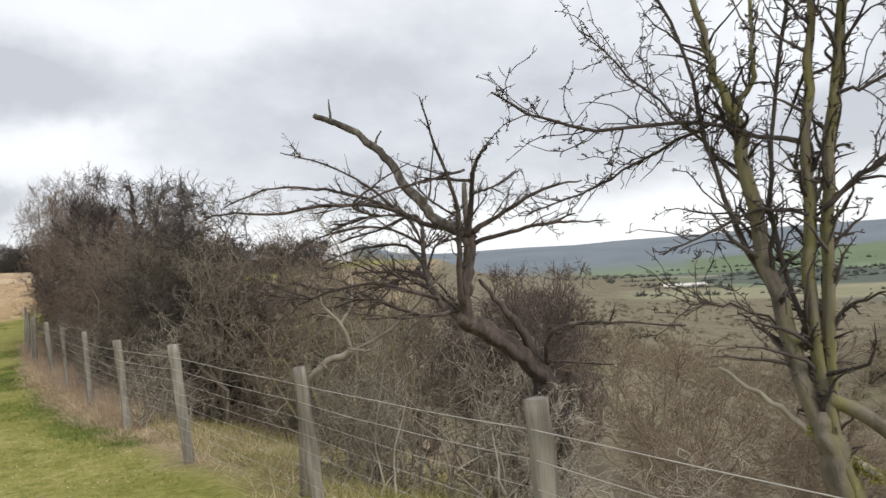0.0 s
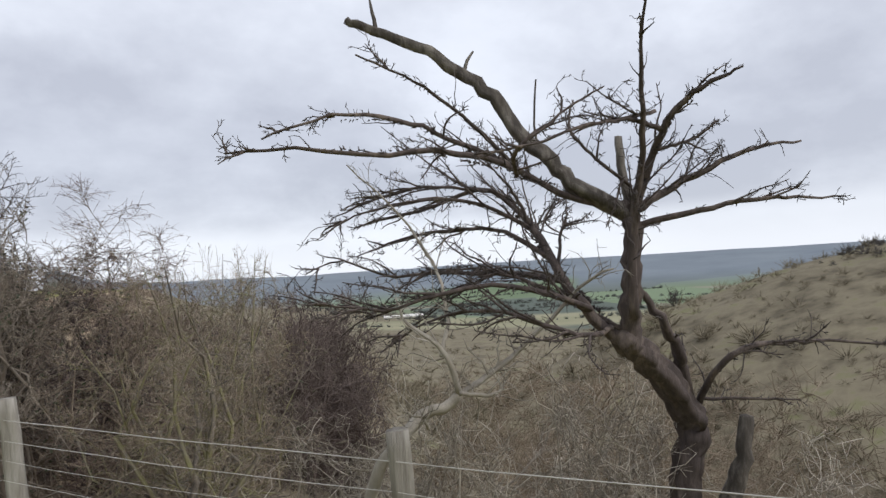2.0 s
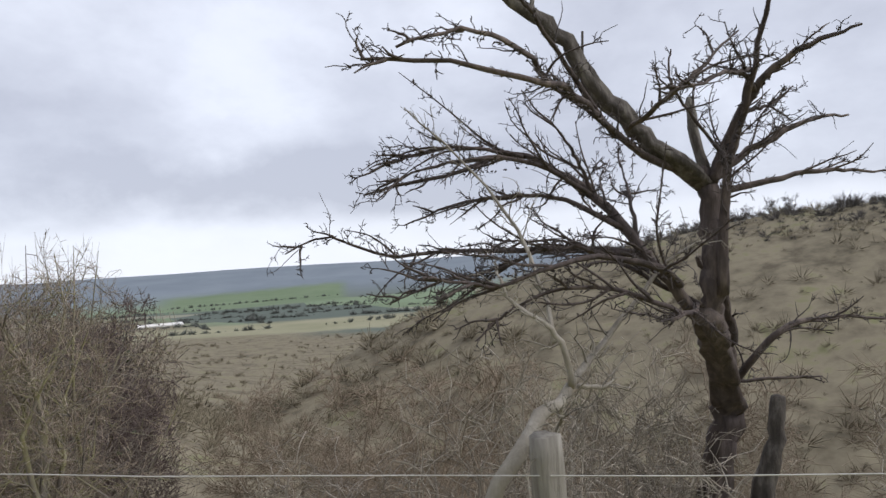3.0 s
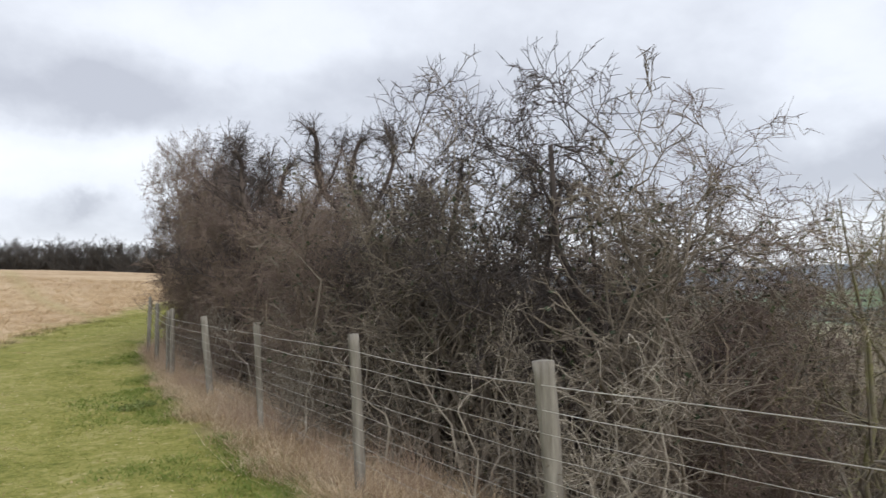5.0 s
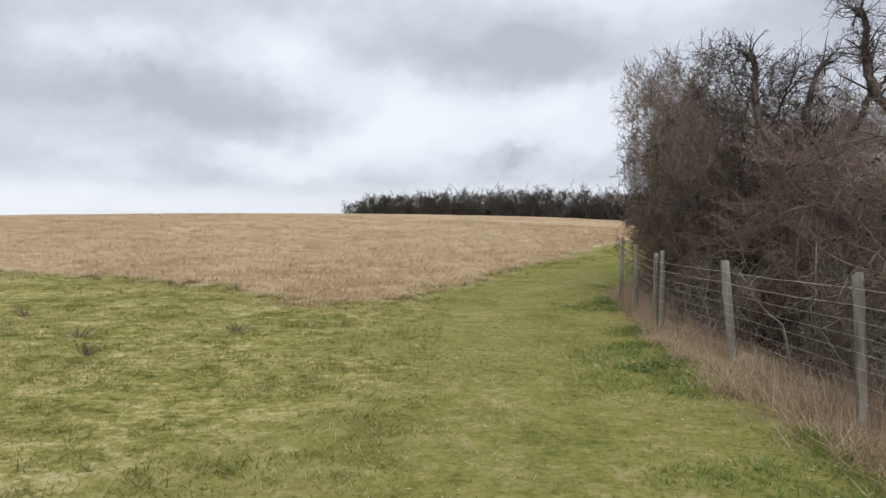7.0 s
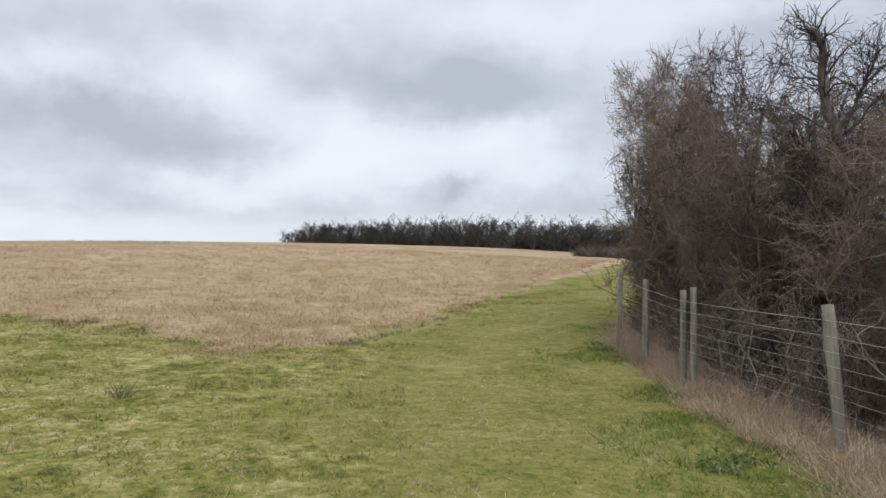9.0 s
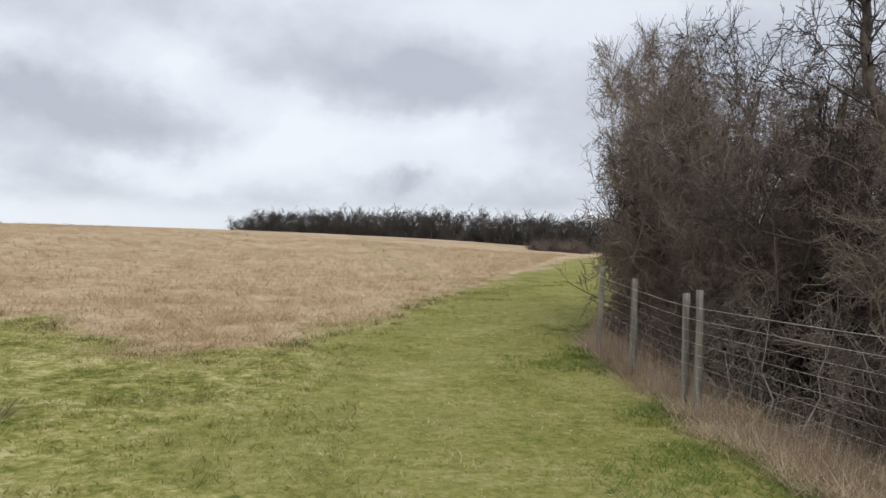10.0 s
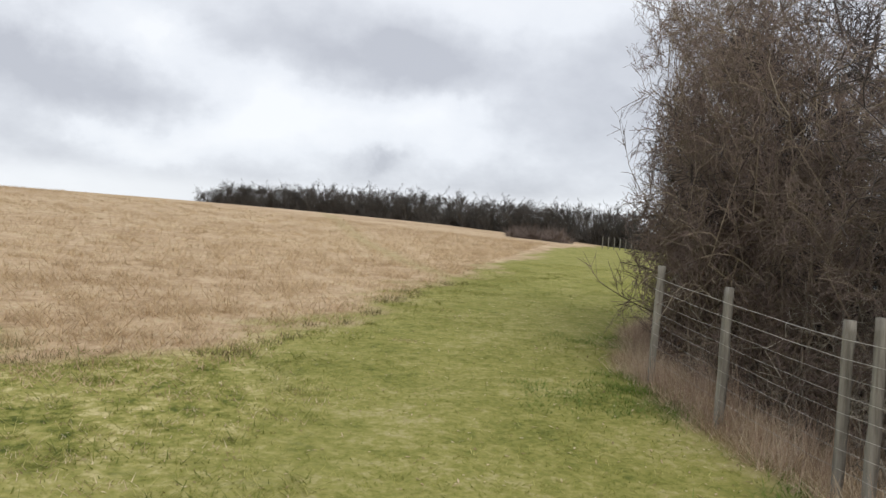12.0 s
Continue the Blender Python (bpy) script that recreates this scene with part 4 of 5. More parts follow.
gnarled = build_gnarled_tree()
copy_thing(gnarled, pose(-5.05, 17.9, ground_z(-5.05, 17.9) - 0.75, 0, 0, 12))


# ---- woods on the slope, on the crest and across the valley ----
rng0 = np.random.default_rng(77)
SG = "scrub on the valley side"
slope = [
    shrub("slope_shrub", 61, 1.9, 3.6, 6, (40, 230, 1500), (SCRUB, SCRUB), "bare brown scrub bush on the valley side", "shrub", SG, (1.1, 0.7, 0.42), 0.03, 0.3, 0.0048, 6, wob=0.36),
    shrub("slope_shrub", 62, 1.8, 3.6, 6, (40, 230, 1500), (SCRUB, SCRUB), "bare brown scrub bush on the valley side", "shrub", SG, (1.1, 0.7, 0.42), 0.03, 0.3, 0.0048, 6, wob=0.36),
    shrub("slope_tree", 63, 2.2, 5.0, 5, (60, 320, 1500), (PURPLE, PURPLE), "dark purplish bare tree below the fence", "tree", "dark trees below the fence", (1.4, 0.8, 0.45), 0.05, 0.2, 0.009, 6),
]
spots = []
for x, y, turn in ((8.0, 25.5, 10), (9.3, 25.0, 120), (10.5, 27.0, 200), (9.0, 29.0, 290), (6.5, 28.0, 60), (12.0, 31.0, 330), (8.0, 24.0, 85), (9.8, 25.2, 250), (7.0, 27.0, 145), (10.5, 28.5, 20)):
    spots.append((2, x, y, turn, 1.1, (1.35 - ground_z(x, y)) / 5.0))
tries = 0
while len(spots) < 76 and tries < 6000:
    tries += 1
    d, y = 5.0 + 48 * rng0.random() ** 1.3, rng0.uniform(-14, 42)
    x = float(fence_x(y)) + d
    dist = math.hypot(x + 2.2, y - 2.0)
    if dist < 6.5 or any(math.hypot(x - q[1], y - q[2]) < 1.2 + d * 0.02 for q in spots):
        continue
    if dist < 15 and x > 4 and 60 < math.degrees(math.atan2(x + 2.8, y - 3.0)) < 100:
        continue
    top = 1.6 - dist * rng0.uniform(0.09, 0.14)
    tall = max(1.6, top - ground_z(x, y))
    if tall > 6.5:
        tall = rng0.uniform(4.5, 6.5)
    spots.append((int(rng0.integers(0, 2)), x, y, rng0.uniform(0, 360), min(1.5, max(0.7, tall / 3.4)), tall / 3.6))
scatter(slope, spots)

crest_tree = [
    shrub("wood_edge_tree", 71, 2.3, 5.0, 6, (44, 230, 1000), (FARWOOD, FARWOOD), "dark bare tree in the wood along the skyline", "tree", "wood on the skyline", (1.25, 0.7, 0.36), 0.09, 0.12, 0.010, 5, lift=0.45, wob=0.2, clip=False),
    shrub("wood_edge_tree", 72, 2.1, 4.4, 6, (44, 230, 1000), (FARWOOD, FARWOOD), "dark bare tree in the wood along the skyline", "tree", "wood on the skyline", (1.2, 0.65, 0.36), 0.08, 0.16, 0.010, 5, lift=0.45, wob=0.2, clip=False),
]
edge = []
for n in range(120):
    f = n / 119
    x = float(along(f, [0, 0.3, 0.62, 0.85, 1], [-73, -48, -20, -4, 6]))
    y = float(along(f, [0, 0.3, 0.62, 0.85, 1], [121, 119, 105, 93, 85])) + (n % 3) * 2.2
    s = rng0.uniform(1.0, 1.28) * (0.7 if n < 7 else 1)
    edge.append((n % 2, x + rng0.normal() * 0.8, y, rng0.uniform(0, 360), s * 1.05, s * rng0.uniform(0.72, 1.0)))
edge += [(0, 172, 127, 20, 1.4, 1.45), (0, 215, 77, 40, 1.5, 1.6), (1, 216, 66, 90, 1.3, 0.9), (1, 216, 64, 200, 1.2, 0.8), (0, 215, 53, 10, 1.2, 1.3), (1, 214, 48, 300, 1.3, 1.0), (0, 213, 41, 0, 1.3, 1.2), (1, 213, 36, 60, 1.4, 1.2)]
scatter(crest_tree, edge)


def far_clumps(name, centres, label, category, mat, size, seed, per=34, thick=0.05):
    """Distant bushes as one mass: many small bare sprays."""
    rng = np.random.default_rng(seed)
    C = np.array(centres)
    n = len(C)
    base = np.repeat(C, per, 0)
    sz = np.repeat(rng.uniform(0.3, 1.0, n) ** 2.4 * 2.3 * size, per)
    d = unit(rng.normal(size=(n * per, 3)) * np.array([1, 1, 0.8]) + np.array([0, 0, 0.6]))
    a0 = base + d * sz[:, None] * 0.25
    p1 = base + d * sz[:, None] * rng.uniform(0.7, 1.1, (n * per, 1)) + rng.normal(size=d.shape) * 0.1 * sz[:, None]
    P = np.stack([a0, p1], 1)
    R = np.stack([sz * thick, sz * thick * 0.2], 1)
    V, Q = tubes(P, R, 3)
    return tagged(new(name, mesh_of(name, V, Q, mat)), label, category, kind="stuff")


def on_ground(x, y, up=0.0):
    z = height(x, y) + up
    return np.stack([x, y, z], -1)


f = rng0.random(700)
gx = along(f, [0, 0.3, 0.62, 0.85, 1], [-72, -48, -20, -4, 6]) + rng0.normal(size=700)
gy = along(f, [0, 0.3, 0.62, 0.85, 1], [121, 119, 105, 93, 85]) + rng0.uniform(-0.5, 8, 700)
far_clumps("wood_undergrowth", on_ground(gx, gy), "dark undergrowth along the foot of the wood", "shrubs", FARWOOD, 1.15, 18, 60, 0.022)
f = rng0.random(60)
far_clumps("wood_corner_scrub", on_ground(-16 + 6 * f, 80 + 4 * rng0.random(60)), "low grey-brown scrub where the path bends", "shrubs", PURPLE, 0.85, 19, 70, 0.016)
gx, gy = rng0.uniform(70, 225, 2600), rng0.uniform(-120, 190, 2600)
far_clumps("hillside_scrub", on_ground(gx, gy), "brown scrub bushes across the far hillside", "shrubs", HILL_SCRUB, 1.5, 8, 24, 0.03)
gx, gy = rng0.uniform(30, 110, 1500), rng0.uniform(-60, 160, 1500)
keep = (gx - fence_x(gy)) > 34
far_clumps("combe_scrub", on_ground(gx[keep], gy[keep]), "bare brown scrub in the valley bottom", "shrubs", HILL_SCRUB, 1.6, 9, 18, 0.045)
az, rr = np.radians(rng0.uniform(16, 60, 2600)), rng0.uniform(110, 1000, 2600) ** 1.0
gx, gy = rr * np.sin(az), rr * np.cos(az)
keep = ((gx - fence_x(gy)) > 60) & (wave(gx, gy, 0.02) + 0.5 * wave(gx, gy, 0.07) > -0.25)
far_clumps("valley_scrub", on_ground(gx[keep], gy[keep]), "brown bare scrub and small trees down the long valley", "shrubs", HILL_SCRUB, 2.2, 28, 26, 0.05)
gx, gy = 214 - 34 * rng0.random(260) ** 1.6, rng0.uniform(10, 92, 260)
far_clumps("hill_brow_bushes", on_ground(gx, gy), "dark bare bushes along the brow of the hill", "shrubs", FARWOOD, 1.5, 29, 34, 0.04)
far_clumps("ridge_trees", on_ground(218 + rng0.normal(size=40) * 3, rng0.uniform(-70, 34, 40)), "dark trees along the far ridge", "trees", FARWOOD, 3.0, 10, 90, 0.02)
# hedgerows and woods out on the plain
hx, hy = [], []
for n in range(34):
    az, dist = rng0.uniform(0.35, 1.3), rng0.uniform(750, 2600)
    x0, y0 = dist * math.sin(az), dist * math.cos(az)
    t = rng0.choice([0.5, 0.5, 2.05])
    for q in np.linspace(-1, 1, 30) * rng0.uniform(90, 170):
        hx.append(x0 + q * math.cos(-t) + rng0.normal() * 4)
        hy.append(y0 + q * math.sin(-t) + rng0.normal() * 4)
for dist in (1480, 1640, 1840):
    for az in np.arange(0.5, 1.02, 0.004):
        q = dist + 40 * math.sin(az * 23 + dist) + rng0.normal() * 8
        if math.sin(az * 41 + dist) > -0.5:
            hx.append(q * math.sin(az))
            hy.append(q * math.cos(az))
hx, hy = np.array(hx), np.array(hy)
ok = ((hx - fence_x(hy)) > 330) & (np.hypot(hx, hy) > 1150)
far_clumps("plain_hedgerows", on_ground(hx[ok], hy[ok]), "dark hedgerows and copses out on the plain", "trees", PLAIN_WOOD, 5.0, 11, 44, 0.07)


# long pale roofs out on the plain
def build_glasshouses():
    e = thing("glasshouse_range", 828, 1275, ground_z(828, 1275), "long pale glasshouse roofs far out on the plain", "building")
    right = np.array([0.857, -0.515, 0])
    deep = np.array([0.515, 0.857, 0])
    for n in range(2):
        o = deep * n * 28
        pts = []
        for s in (-42, 42):
            for q, z in ((-13, 0), (-13, 2.5), (0, 4.5), (13, 2.5), (13, 0)):
                pts.append(o + right * s + deep * q + np.array([0, 0, z]))
        Q = [[i, i + 1, i + 6, i + 5] for i in range(4)] + [[0, 1, 3, 4], [5, 6, 8, 9]] + [[1, 2, 3, 3], [6, 7, 8, 8]]
        part("roof", np.array(pts), np.array(Q[:6]), CHALK, e, smooth_faces=False)


CHALK = material("pale_chalk", [(0.45, 0.43, 0.40), (0.66, 0.64, 0.60), (0.78, 0.76, 0.72)], 30, 0.85, 0.6, 60)
build_glasshouses()


# ---- grass ----
def blades(name, x, y, h, w, mat, label, seed, lean=0.5):
    rng = np.random.default_rng(seed)
    n = len(x)
    z = height(x, y)
    b = np.stack([x, y, z - 0.005], -1)
    a = rng.uniform(0, 2 * math.pi, n)
    side = np.stack([np.cos(a), np.sin(a), np.zeros(n)], -1) * (w / 2)[:, None]
    fall = lean * h * (0.7 + 0.7 * np.abs(rng.normal(size=n)))
    slant = rng.normal(size=n) * lean * h * 0.35
    tip = b + np.stack([-np.sin(a) * fall + np.cos(a) * slant, np.cos(a) * fall + np.sin(a) * slant, h], -1)
    V = np.stack([b - side, b + side, tip], 1).reshape(-1, 3)
    me = mesh_of(name, V, np.arange(3 * n).reshape(n, 3), mat, False)
    return tagged(new(name, me), label, "grass", kind="stuff")


def patchy(x, y):
    return 0.5 + 0.5 * wave(x, y, 1.7) * 0.6 + 0.2 * wave(x + 5, y, 4.1)


TUSSOCK = material("dark_tussock_grass", [(0.07, 0.065, 0.025), (0.14, 0.125, 0.05), (0.26, 0.22, 0.11)], 2, 0.85, 0, per_island=0.5, through_light=0.45)
ROUGH = material("rough_grass", [(0.117, 0.15, 0.029), (0.267, 0.273, 0.065), (0.52, 0.474, 0.195)], 1.6, 0.8, 0, spread=0.17, per_island=0.3, through_light=0.45)
PALE_GRASS = material("pale_winter_grass", [(0.195, 0.202, 0.065), (0.364, 0.332, 0.143), (0.546, 0.481, 0.273)], 1.4, 0.85, 0, per_island=0.45, through_light=0.45)
rg = np.random.default_rng(3)
n = 330000
y = 1 + 40 * rg.random(n) ** 1.25
x = fence_x(y) - 0.3 - 11 * rg.random(n) ** 1.1
ok = (field_edge(x, y) < 0.1) & (rg.random(n) < 0.35 + 0.65 * patchy(x, y))
x, y = x[ok], y[ok]
blades("mown_grass", x, y, rg.uniform(0.012, 0.036, len(x)) * (0.6 + 0.8 * patchy(y, x)), rg.uniform(0.005, 0.011, len(x)), GREEN, "short mown green grass path with yellowed tips", 4, 1.5)

# rough tufts beside the mown strip
m = 5200
ty = 6 + 30 * rg.random(m) ** 1.25
tx = fence_x(ty) - 3.4 - 14 * rg.random(m)
per = 26
sg = np.repeat(rg.uniform(0.04, 0.15, m), per)
hh = np.repeat(rg.uniform(0.025, 0.09, m), per)
x, y = np.repeat(tx, per) + rg.normal(size=m * per) * sg, np.repeat(ty, per) + rg.normal(size=m * per) * sg
ok = field_edge(x, y) < 0.5 + 0.5 * rg.normal(size=len(x))
x, y, hh = x[ok], y[ok], hh[ok]
blades("rough_grass_tufts", x, y, hh * rg.uniform(0.5, 1.3, len(x)), rg.uniform(0.005, 0.011, len(x)), ROUGH, "rough yellow-green grass tufts beside the path", 14, 1.3)

# the long bleached grass, in lodged clumps
m = 9000
ty = 19.2 + 50 * rg.random(m) ** 1.8
tx = -11.8 - 50 * rg.random(m) ** 1.5
per = 22
sg = np.repeat(rg.uniform(0.08, 0.28, m), per)
hh = np.repeat(rg.uniform(0.07, 0.24, m), per)
x, y = np.repeat(tx, per) + rg.normal(size=m * per) * sg, np.repeat(ty, per) + rg.normal(size=m * per) * sg
ok = field_edge(x, y) + 0.6 * wave(x, y, 2.1) + rg.normal(size=len(x)) * 0.25 + np.repeat(rg.normal(size=m) * 0.95, per) > 0.0
ok &= rg.random(len(x)) > 0.75 * trail(x, y)
x, y, hh = x[ok], y[ok], hh[ok]
hh = hh * (0.35 + 0.65 * smooth(field_edge(x, y), -0.3, 2.0))
blades("bleached_meadow", x, y, hh * rg.uniform(0.5, 1.3, len(x)), rg.uniform(0.007, 0.016, len(x)), TAN, "long bleached tan winter meadow grass", 5, 1.3)

# verge: lodged clumps of straw, then standing stalks
m = 2200
ty = rg.uniform(-1.5, 26, m)
tx = fence_x(ty) - verge_width(ty) * (1 + 0.35 * wave(ty, ty, 2.3)) + np.abs(rg.normal(size=m)) * 0.42 + 0.14 * wave(ty, ty, 1.3)
ok = rg.random(m) < 0.14 + 0.86 * smooth(ty, 8, 11)
tx, ty = tx[ok], ty[ok]
m, per = len(tx), 30
sg = np.repeat(rg.uniform(0.03, 0.12, m), per)
hh = np.repeat(rg.uniform(0.03, 0.08, m) + 0.2 * rg.random(m) ** 2.4, per)
x, y = np.repeat(tx, per) + rg.normal(size=m * per) * sg, np.repeat(ty, per) + rg.normal(size=m * per) * sg
blades("verge_grass", x, y, hh * rg.uniform(0.4, 1.2, m * per), rg.uniform(0.004, 0.008, m * per), STRAW, "rough dry straw-coloured grass along the fence", 6, 1.3)
m = 1250
ty = 9 + 16 * rg.random(m) ** 0.8
tx = fence_x(ty) + np.abs(rg.normal(size=m)) * 0.5 - 0.1 - 0.3 * verge_width(ty) * rg.random(m)
per = 15
hh = np.repeat(rg.uniform(0.14, 0.62, m) * (0.62 + 0.5 * wave(ty, tx, 2.3)), per)
x, y = np.repeat(tx, per) + rg.normal(size=m * per) * 0.07, np.repeat(ty, per) + rg.normal(size=m * per) * 0.07
blades("dead_stalks", x, y, hh * rg.uniform(0.5, 1.2, m * per), rg.uniform(0.002, 0.0045, m * per), STALK, "tall dead mauve-brown weed stalks along the fence", 7, 0.28)
# lush growth along the edge of the verge
m = 1300
ty = rg.uniform(8, 24, m)
tx = fence_x(ty) - verge_width(ty) + 0.18 - 1.5 * rg.random(m) ** 1.7
ok = wave(tx, ty, 1.1) + 0.5 * wave(ty, tx, 2.3) > -0.1
tx, ty = tx[ok], ty[ok]
m, per = len(tx), 26
x, y = np.repeat(tx, per) + rg.normal(size=m * per) * 0.09, np.repeat(ty, per) + rg.normal(size=m * per) * 0.09
blades("lush_grass", x, y, rg.uniform(0.02, 0.075, m * per), rg.uniform(0.005, 0.010, m * per), LUSH, "lush darker green grass along the verge", 16, 1.1)
# straw-coloured tufts left by the mower, and dark tussocks where the long grass begins
m = 1500
ty = 6 + 20 * rg.random(m)
tx = fence_x(ty) - 2.5 - 10 * rg.random(m)
ok = (field_edge(tx, ty) < -0.3) & (wave(tx + ty, ty - tx, 0.8) + 0.5 * wave(tx, ty, 2.9) > 0.05)
tx, ty = tx[ok], ty[ok]
m, per = len(tx), 22
x, y = np.repeat(tx, per) + rg.normal(size=m * per) * 0.12, np.repeat(ty, per) + rg.normal(size=m * per) * 0.05
blades("straw_tufts", x, y, rg.uniform(0.015, 0.055, m * per), rg.uniform(0.004, 0.009, m * per), STRAW, "bleached straw tufts left on the rough grass", 17, 1.0)
m = 1500
tx, ty = -11 - 22 * rg.random(m), 19 + 12 * rg.random(m)
ok = np.abs(field_edge(tx, ty) - 0.1) < 0.25
tx, ty = tx[ok][:110], ty[ok][:110]
m, per = len(tx), 40
x, y = np.repeat(tx, per) + rg.normal(size=m * per) * 0.1, np.repeat(ty, per) + rg.normal(size=m * per) * 0.1
blades("dark_tussocks", x, y, rg.uniform(0.05, 0.15, m * per), rg.uniform(0.005, 0.010, m * per), TUSSOCK, "dark brown-green tussocks along the edge of the meadow", 18, 0.6)
for x0, y0 in ((-16.8, 16.0), (-14.1, 14.8), (-13.0, 14.0), (-12.5, 16.2)):
    e = thing("dead_dock", x0, y0, ground_z(x0, y0), "dead grey-brown dock stalks standing in the grass", "weeds", "dead docks in the grass")
    q = rg.normal(size=(26, 2)) * 0.09
    S = np.stack([np.c_[q * 0.4, np.zeros(26)], np.c_[q, rg.uniform(0.04, 0.12, 26)], np.c_[q * 1.7, rg.uniform(0.07, 0.2, 26)]], 1)
    V, Q = tubes(S, np.tile([0.003, 0.004, 0.002], (26, 1)), 3)
    tagged(part("stalk", V, Q, HEDGE, e), kind="stuff")
# dead leaves and straw bits on the turf
n = 5000
y = 6 + 24 * rg.random(n)
x = fence_x(y) - 0.2 - 8 * rg.random(n) ** 1.6
p = np.stack([x, y, height(x, y) + 0.012], -1)
u = unit(rg.normal(size=(n, 3)) * np.array([1, 1, 0.25])) * rg.uniform(0.008, 0.028, (n, 1))
w = unit(np.cross(u, np.array([0, 0, 1.0]))) * rg.uniform(0.004, 0.010, (n, 1))
V = np.stack([p - u, p + w, p + u, p - w], 1).reshape(-1, 3)
tagged(new("leaf_litter", mesh_of("leaf_litter", V, np.arange(4 * n).reshape(n, 4), STRAW, False)), "dead leaves and straw bits on the turf", "leaf litter", kind="stuff")
n = 30000
d = 0.3 + 4 * rg.random(n) ** 1.3
y = rg.uniform(-4, 10, n)
x = fence_x(y) + d
blades("slope_grass", x, y, rg.uniform(0.03, 0.14, n), rg.uniform(0.005, 0.01, n), PALE_GRASS, "rough pale grass on the slope behind the fence", 8, 0.7)


# ---- low dead wood along the fence ----
def build_dead_bough():
    rng = np.random.default_rng(12)
    e = thing("dead_bough", -0.95, 4.42, ground_z(-0.95, 4.42), "pale bleached dead thorn bough behind a fence post", "dead branch")
    o = np.array(e.location)
    lines = []

    def limb(name, pts, r0, r1):
        V, Q, P, R = rod(pts, r0, r1, 12, 9, 0.004, rng)
        part(name, V - o, Q, PALE, e)
        lines.append(line(pts, r0, r1, 8))

    limb("bough", [(-0.95, 4.66, -0.1), (-0.93, 4.60, 0.6), (-0.90, 4.52, 0.93), (-0.82, 4.44, 1.07), (-0.70, 4.42, 1.17), (-0.62, 4.40, 1.18), (-0.54, 4.39, 1.23)], 0.030, 0.024)
    limb("side_bough", [(-0.54, 4.40, 1.22), (-0.41, 4.40, 1.27), (-0.21, 4.36, 1.38), (-0.02, 4.25, 1.57), (0.05, 4.15, 1.68), (0.12, 4.05, 1.73)], 0.016, 0.004)
    limb("side_bough", [(-0.55, 4.38, 1.23), (-0.60, 4.38, 1.38), (-0.64, 4.42, 1.46), (-0.72, 4.5, 1.55), (-0.74, 4.55, 1.66)], 0.014, 0.004)
    limb("side_bough", [(-0.58, 4.34, 1.24), (-0.45, 4.30, 1.22), (-0.38, 4.28, 1.24)], 0.010, 0.004)
    limb("side_bough", [(-0.74, 4.35, 1.12), (-0.80, 4.30, 1.18), (-0.86, 4.28, 1.20)], 0.008, 0.003)
    limb("side_bough", [(-0.62, 4.40, 1.4), (-0.5, 4.5, 1.6), (-0.52, 4.6, 1.85), (-0.62, 4.75, 2.1), (-0.75, 4.9, 2.3)], 0.010, 0.003)
    P = np.concatenate([p for p, _ in lines[1:]])
    R = np.concatenate([r for _, r in lines[1:]])
    a = grow(P, R, 60, 0.2, rng, 1.0, 0.15, 5, 0.35, 0.5, 0.2, 0.002)
    c = grow(*a, 220, 0.07, rng, 1.0, 0.1, 4, 0.4, 0.6, 0.1, 0.0015)
    V, Q = joined([tubes(*a), tubes(*c)])
    tagged(part("twiggery", V - o, Q, PALE, e), kind="stuff")


build_dead_bough()
BRUSH = material("grey_brush_twig", [(0.165, 0.14, 0.11), (0.286, 0.251, 0.204), (0.506, 0.462, 0.385)], 3, 0.92, 0, per_island=0.5)
brush = [shrub("brushwood", 81, 0.75, 1.15, 7, (60, 320, 900), (BRUSH, BRUSH), "tangle of low grey dead brushwood under the hawthorn", "brushwood", "brushwood along the fence", (0.5, 0.26, 0.09), 0.016, 0.8, 0.0018, 8, wob=0.55)]
scatter(brush, [(0, 0.05, 4.75, 0, 1.0, 1.0), (0, 0.35, 3.55, 130, 1.0, 0.85), (0, -0.55, 5.5, 250, 1.0, 0.9), (0, 0.9, 2.7, 60, 0.9, 0.7), (0, 1.1, 4.9, 310, 1.2, 1.1), (0, 0.3, 4.55, 200, 0.9, 1.25), (0, -0.15, 5.0, 20, 1.0, 1.3), (0, 0.6, 4.75, 95, 1.0, 1.3), (0, -4.35, 14.6, 100, 1.0, 1.2), (0, -4.85, 16.0, 200, 1.0, 1.3), (0, -5.35, 17.4, 310, 1.0, 1.25), (0, -5.85, 18.9, 40, 1.0, 1.3), (0, -6.35, 20.2, 130, 1.0, 1.3), (0, -6.75, 21.6, 250, 1.0, 1.4), (0, -2.4, 9.4, 70, 1.0, 1.2), (0, -2.9, 10.7, 170, 1.0, 1.35), (0, -3.4, 12.0, 270, 1.0, 1.3), (0, -3.9, 13.2, 10, 1.0, 1.1)])

# a far fence where the path bends out of sight
far_fence = thing("far_fence", -6, 77, ground_z(-6, 77), "short run of distant grey fence posts", "fence")
for n in range(7):
    x, y = -7.4 + n * 0.5, 76 + 0.4 * n
    V, Q, P, R = rod([(0, 0, -0.2), (0.02, 0, 0.5), (0.03, 0, 1.0)], 0.035, 0.03, 4, 6)
    part("fence_post", V + np.array([x, y, ground_z(x, y)]) - np.array(far_fence.location), Q, POST, far_fence)


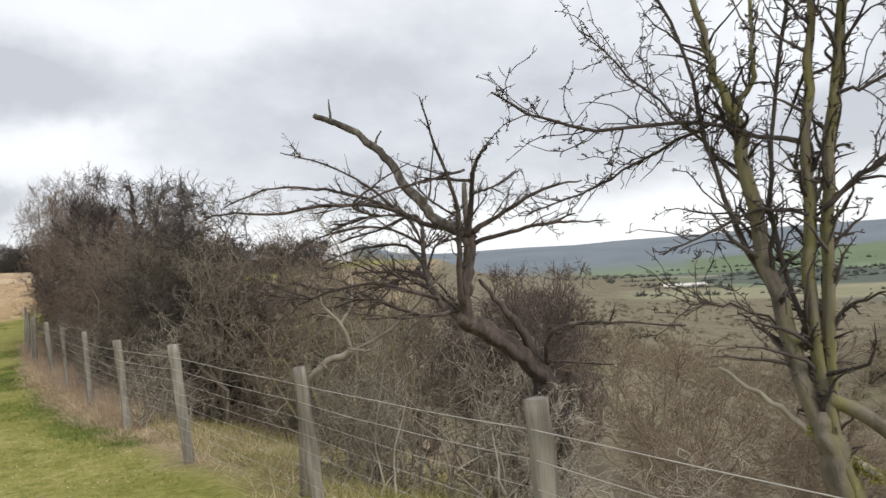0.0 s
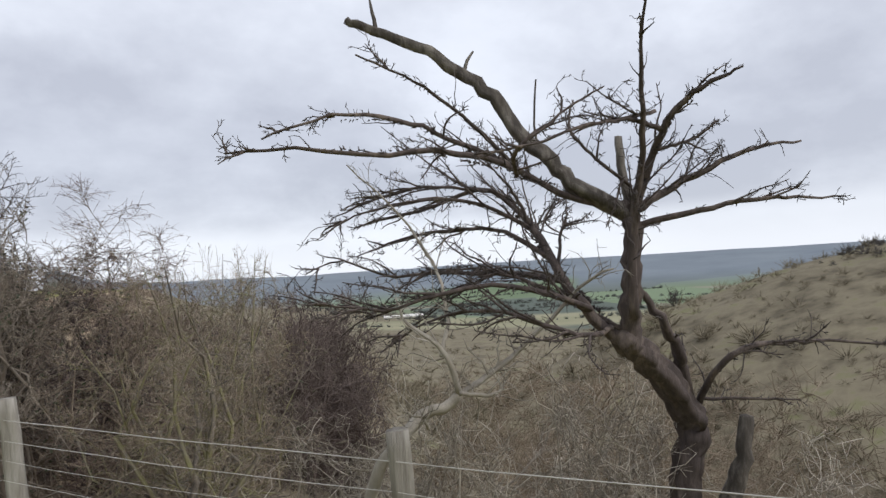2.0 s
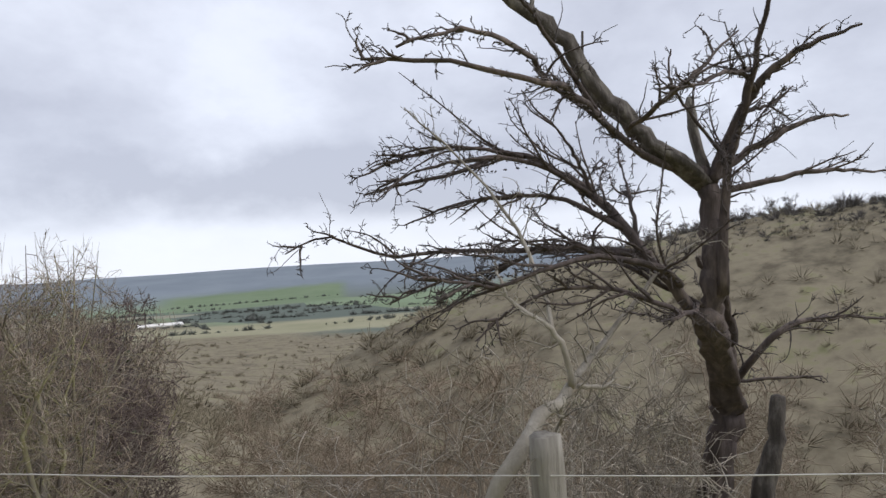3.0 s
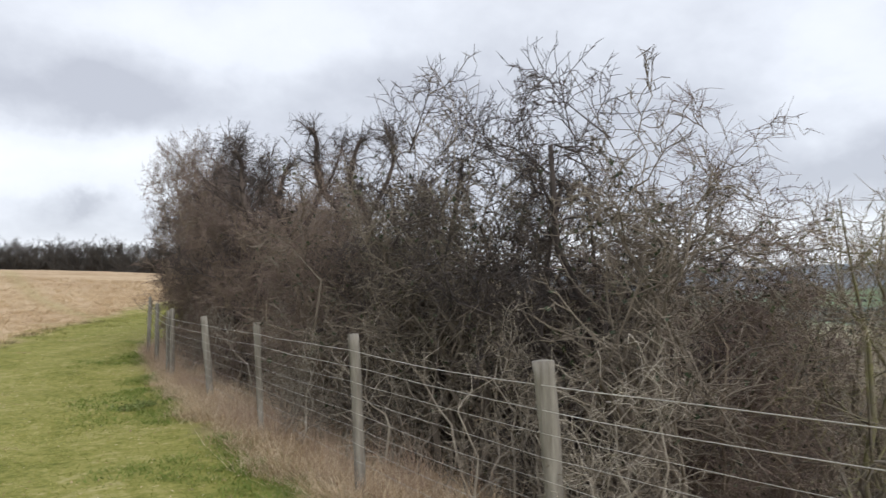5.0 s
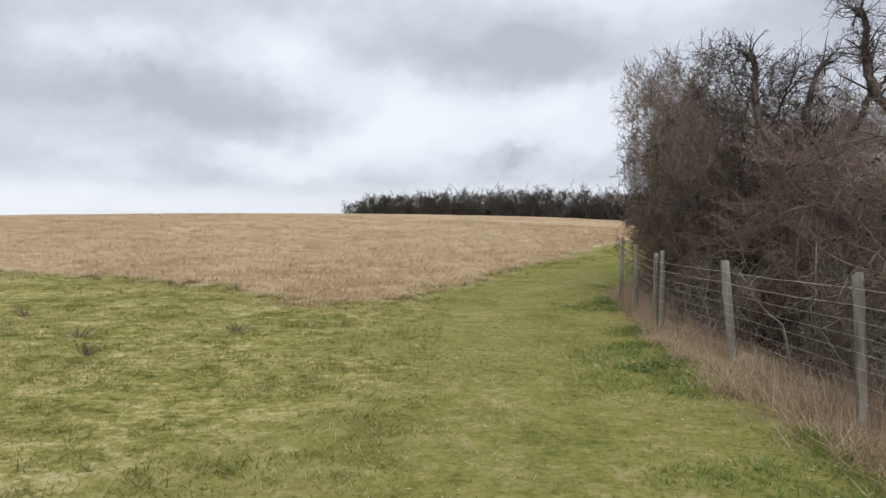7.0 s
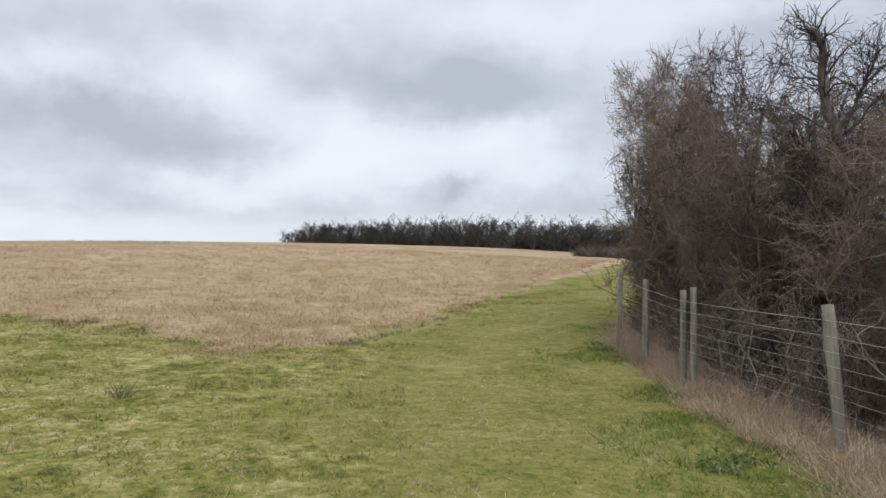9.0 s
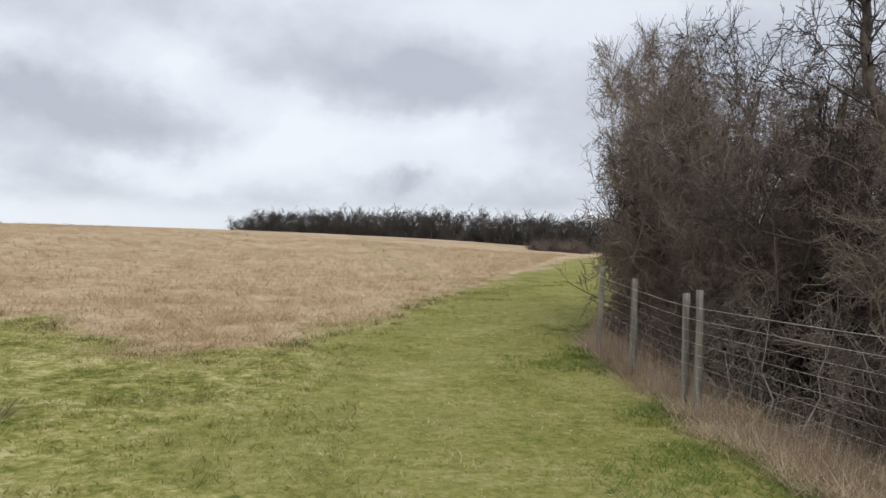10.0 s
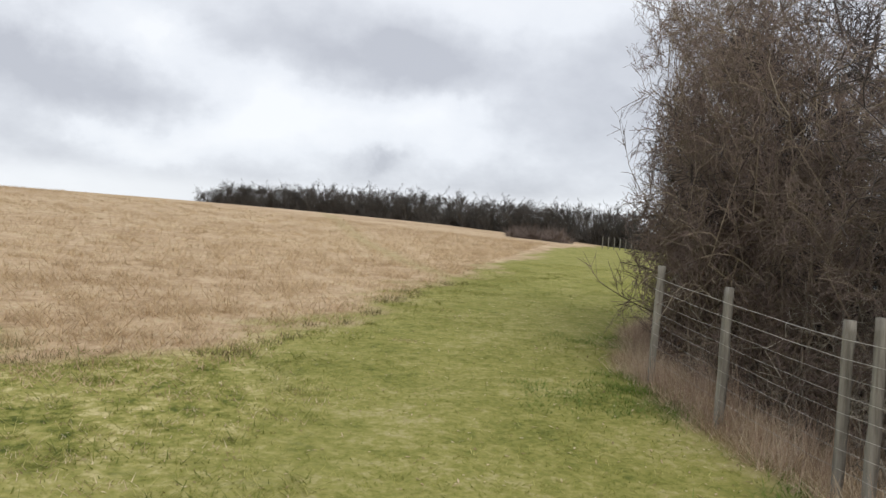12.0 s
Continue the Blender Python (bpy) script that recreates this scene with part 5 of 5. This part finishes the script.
# ---- small things on the ground ----
WEED = material("nettle_leaf", [(0.09, 0.12, 0.03), (0.14, 0.175, 0.05), (0.20, 0.225, 0.085)], 6, 0.7, 0, per_island=0.5)


def chalk_stone(seed, r):
    rng = np.random.default_rng(seed)
    bm = bmesh.new()
    bmesh.ops.create_icosphere(bm, subdivisions=2, radius=r)
    for v in bm.verts:
        v.co *= 1 + 0.28 * noise.noise(v.co * (1.2 / r) + Vector((seed, 0, 0)))
        v.co.z *= 0.55
    me = bpy.data.meshes.new("chalk_stone")
    bm.to_mesh(me)
    bm.free()
    me.materials.append(CHALK)
    return tagged(new("chalk_stone", me), "small white chalk flint lying in the grass", "stone", "chalk flints on the path")


stones = [chalk_stone(1, 0.035), chalk_stone(2, 0.028)]
rs = np.random.default_rng(9)
spots = []
for n in range(22):
    y = rs.uniform(9, 24)
    spots.append((n % 2, float(fence_x(y)) - rs.uniform(0.45, 0.9) - (2.2 if n % 7 == 0 else 0), y, rs.uniform(0, 360), rs.uniform(0.5, 1.2), None))
scatter(stones, spots)


def weed_clump(x, y, seed, n=260, r=0.22, tall=0.2):
    rng = np.random.default_rng(seed)
    e = thing("weed_clump", x, y, ground_z(x, y), "dark green clump of weeds at the verge", "weeds", "weeds along the verge")
    p = rng.normal(size=(n, 3)) * np.array([r * 0.5, r * 0.5, 0]) + np.array([0, 0, 1]) * rng.uniform(0.02, tall, (n, 1))
    u = unit(rng.normal(size=(n, 3)) + np.array([0, 0, 0.3])) * rng.uniform(0.015, 0.04, (n, 1))
    w = unit(np.cross(u, rng.normal(size=(n, 3)))) * rng.uniform(0.008, 0.016, (n, 1))
    V = np.stack([p - u, p + w, p + u, p - w], 1).reshape(-1, 3)
    tagged(part("foliage", V, np.arange(4 * n).reshape(n, 4), WEED, e), kind="stuff")
    S = np.stack([np.zeros((9, 3)), rng.normal(size=(9, 3)) * r * 0.4 + np.array([0, 0, tall])], 1)
    V, Q = tubes(S, np.full((9, 2), 0.003), 3)
    tagged(part("stalk", V, Q, WEED, e), kind="stuff")


for n, (x, y) in enumerate(((-6.45, 15.35), (-6.3, 15.6))):
    weed_clump(x, y, n, 110, 0.2, 0.08)
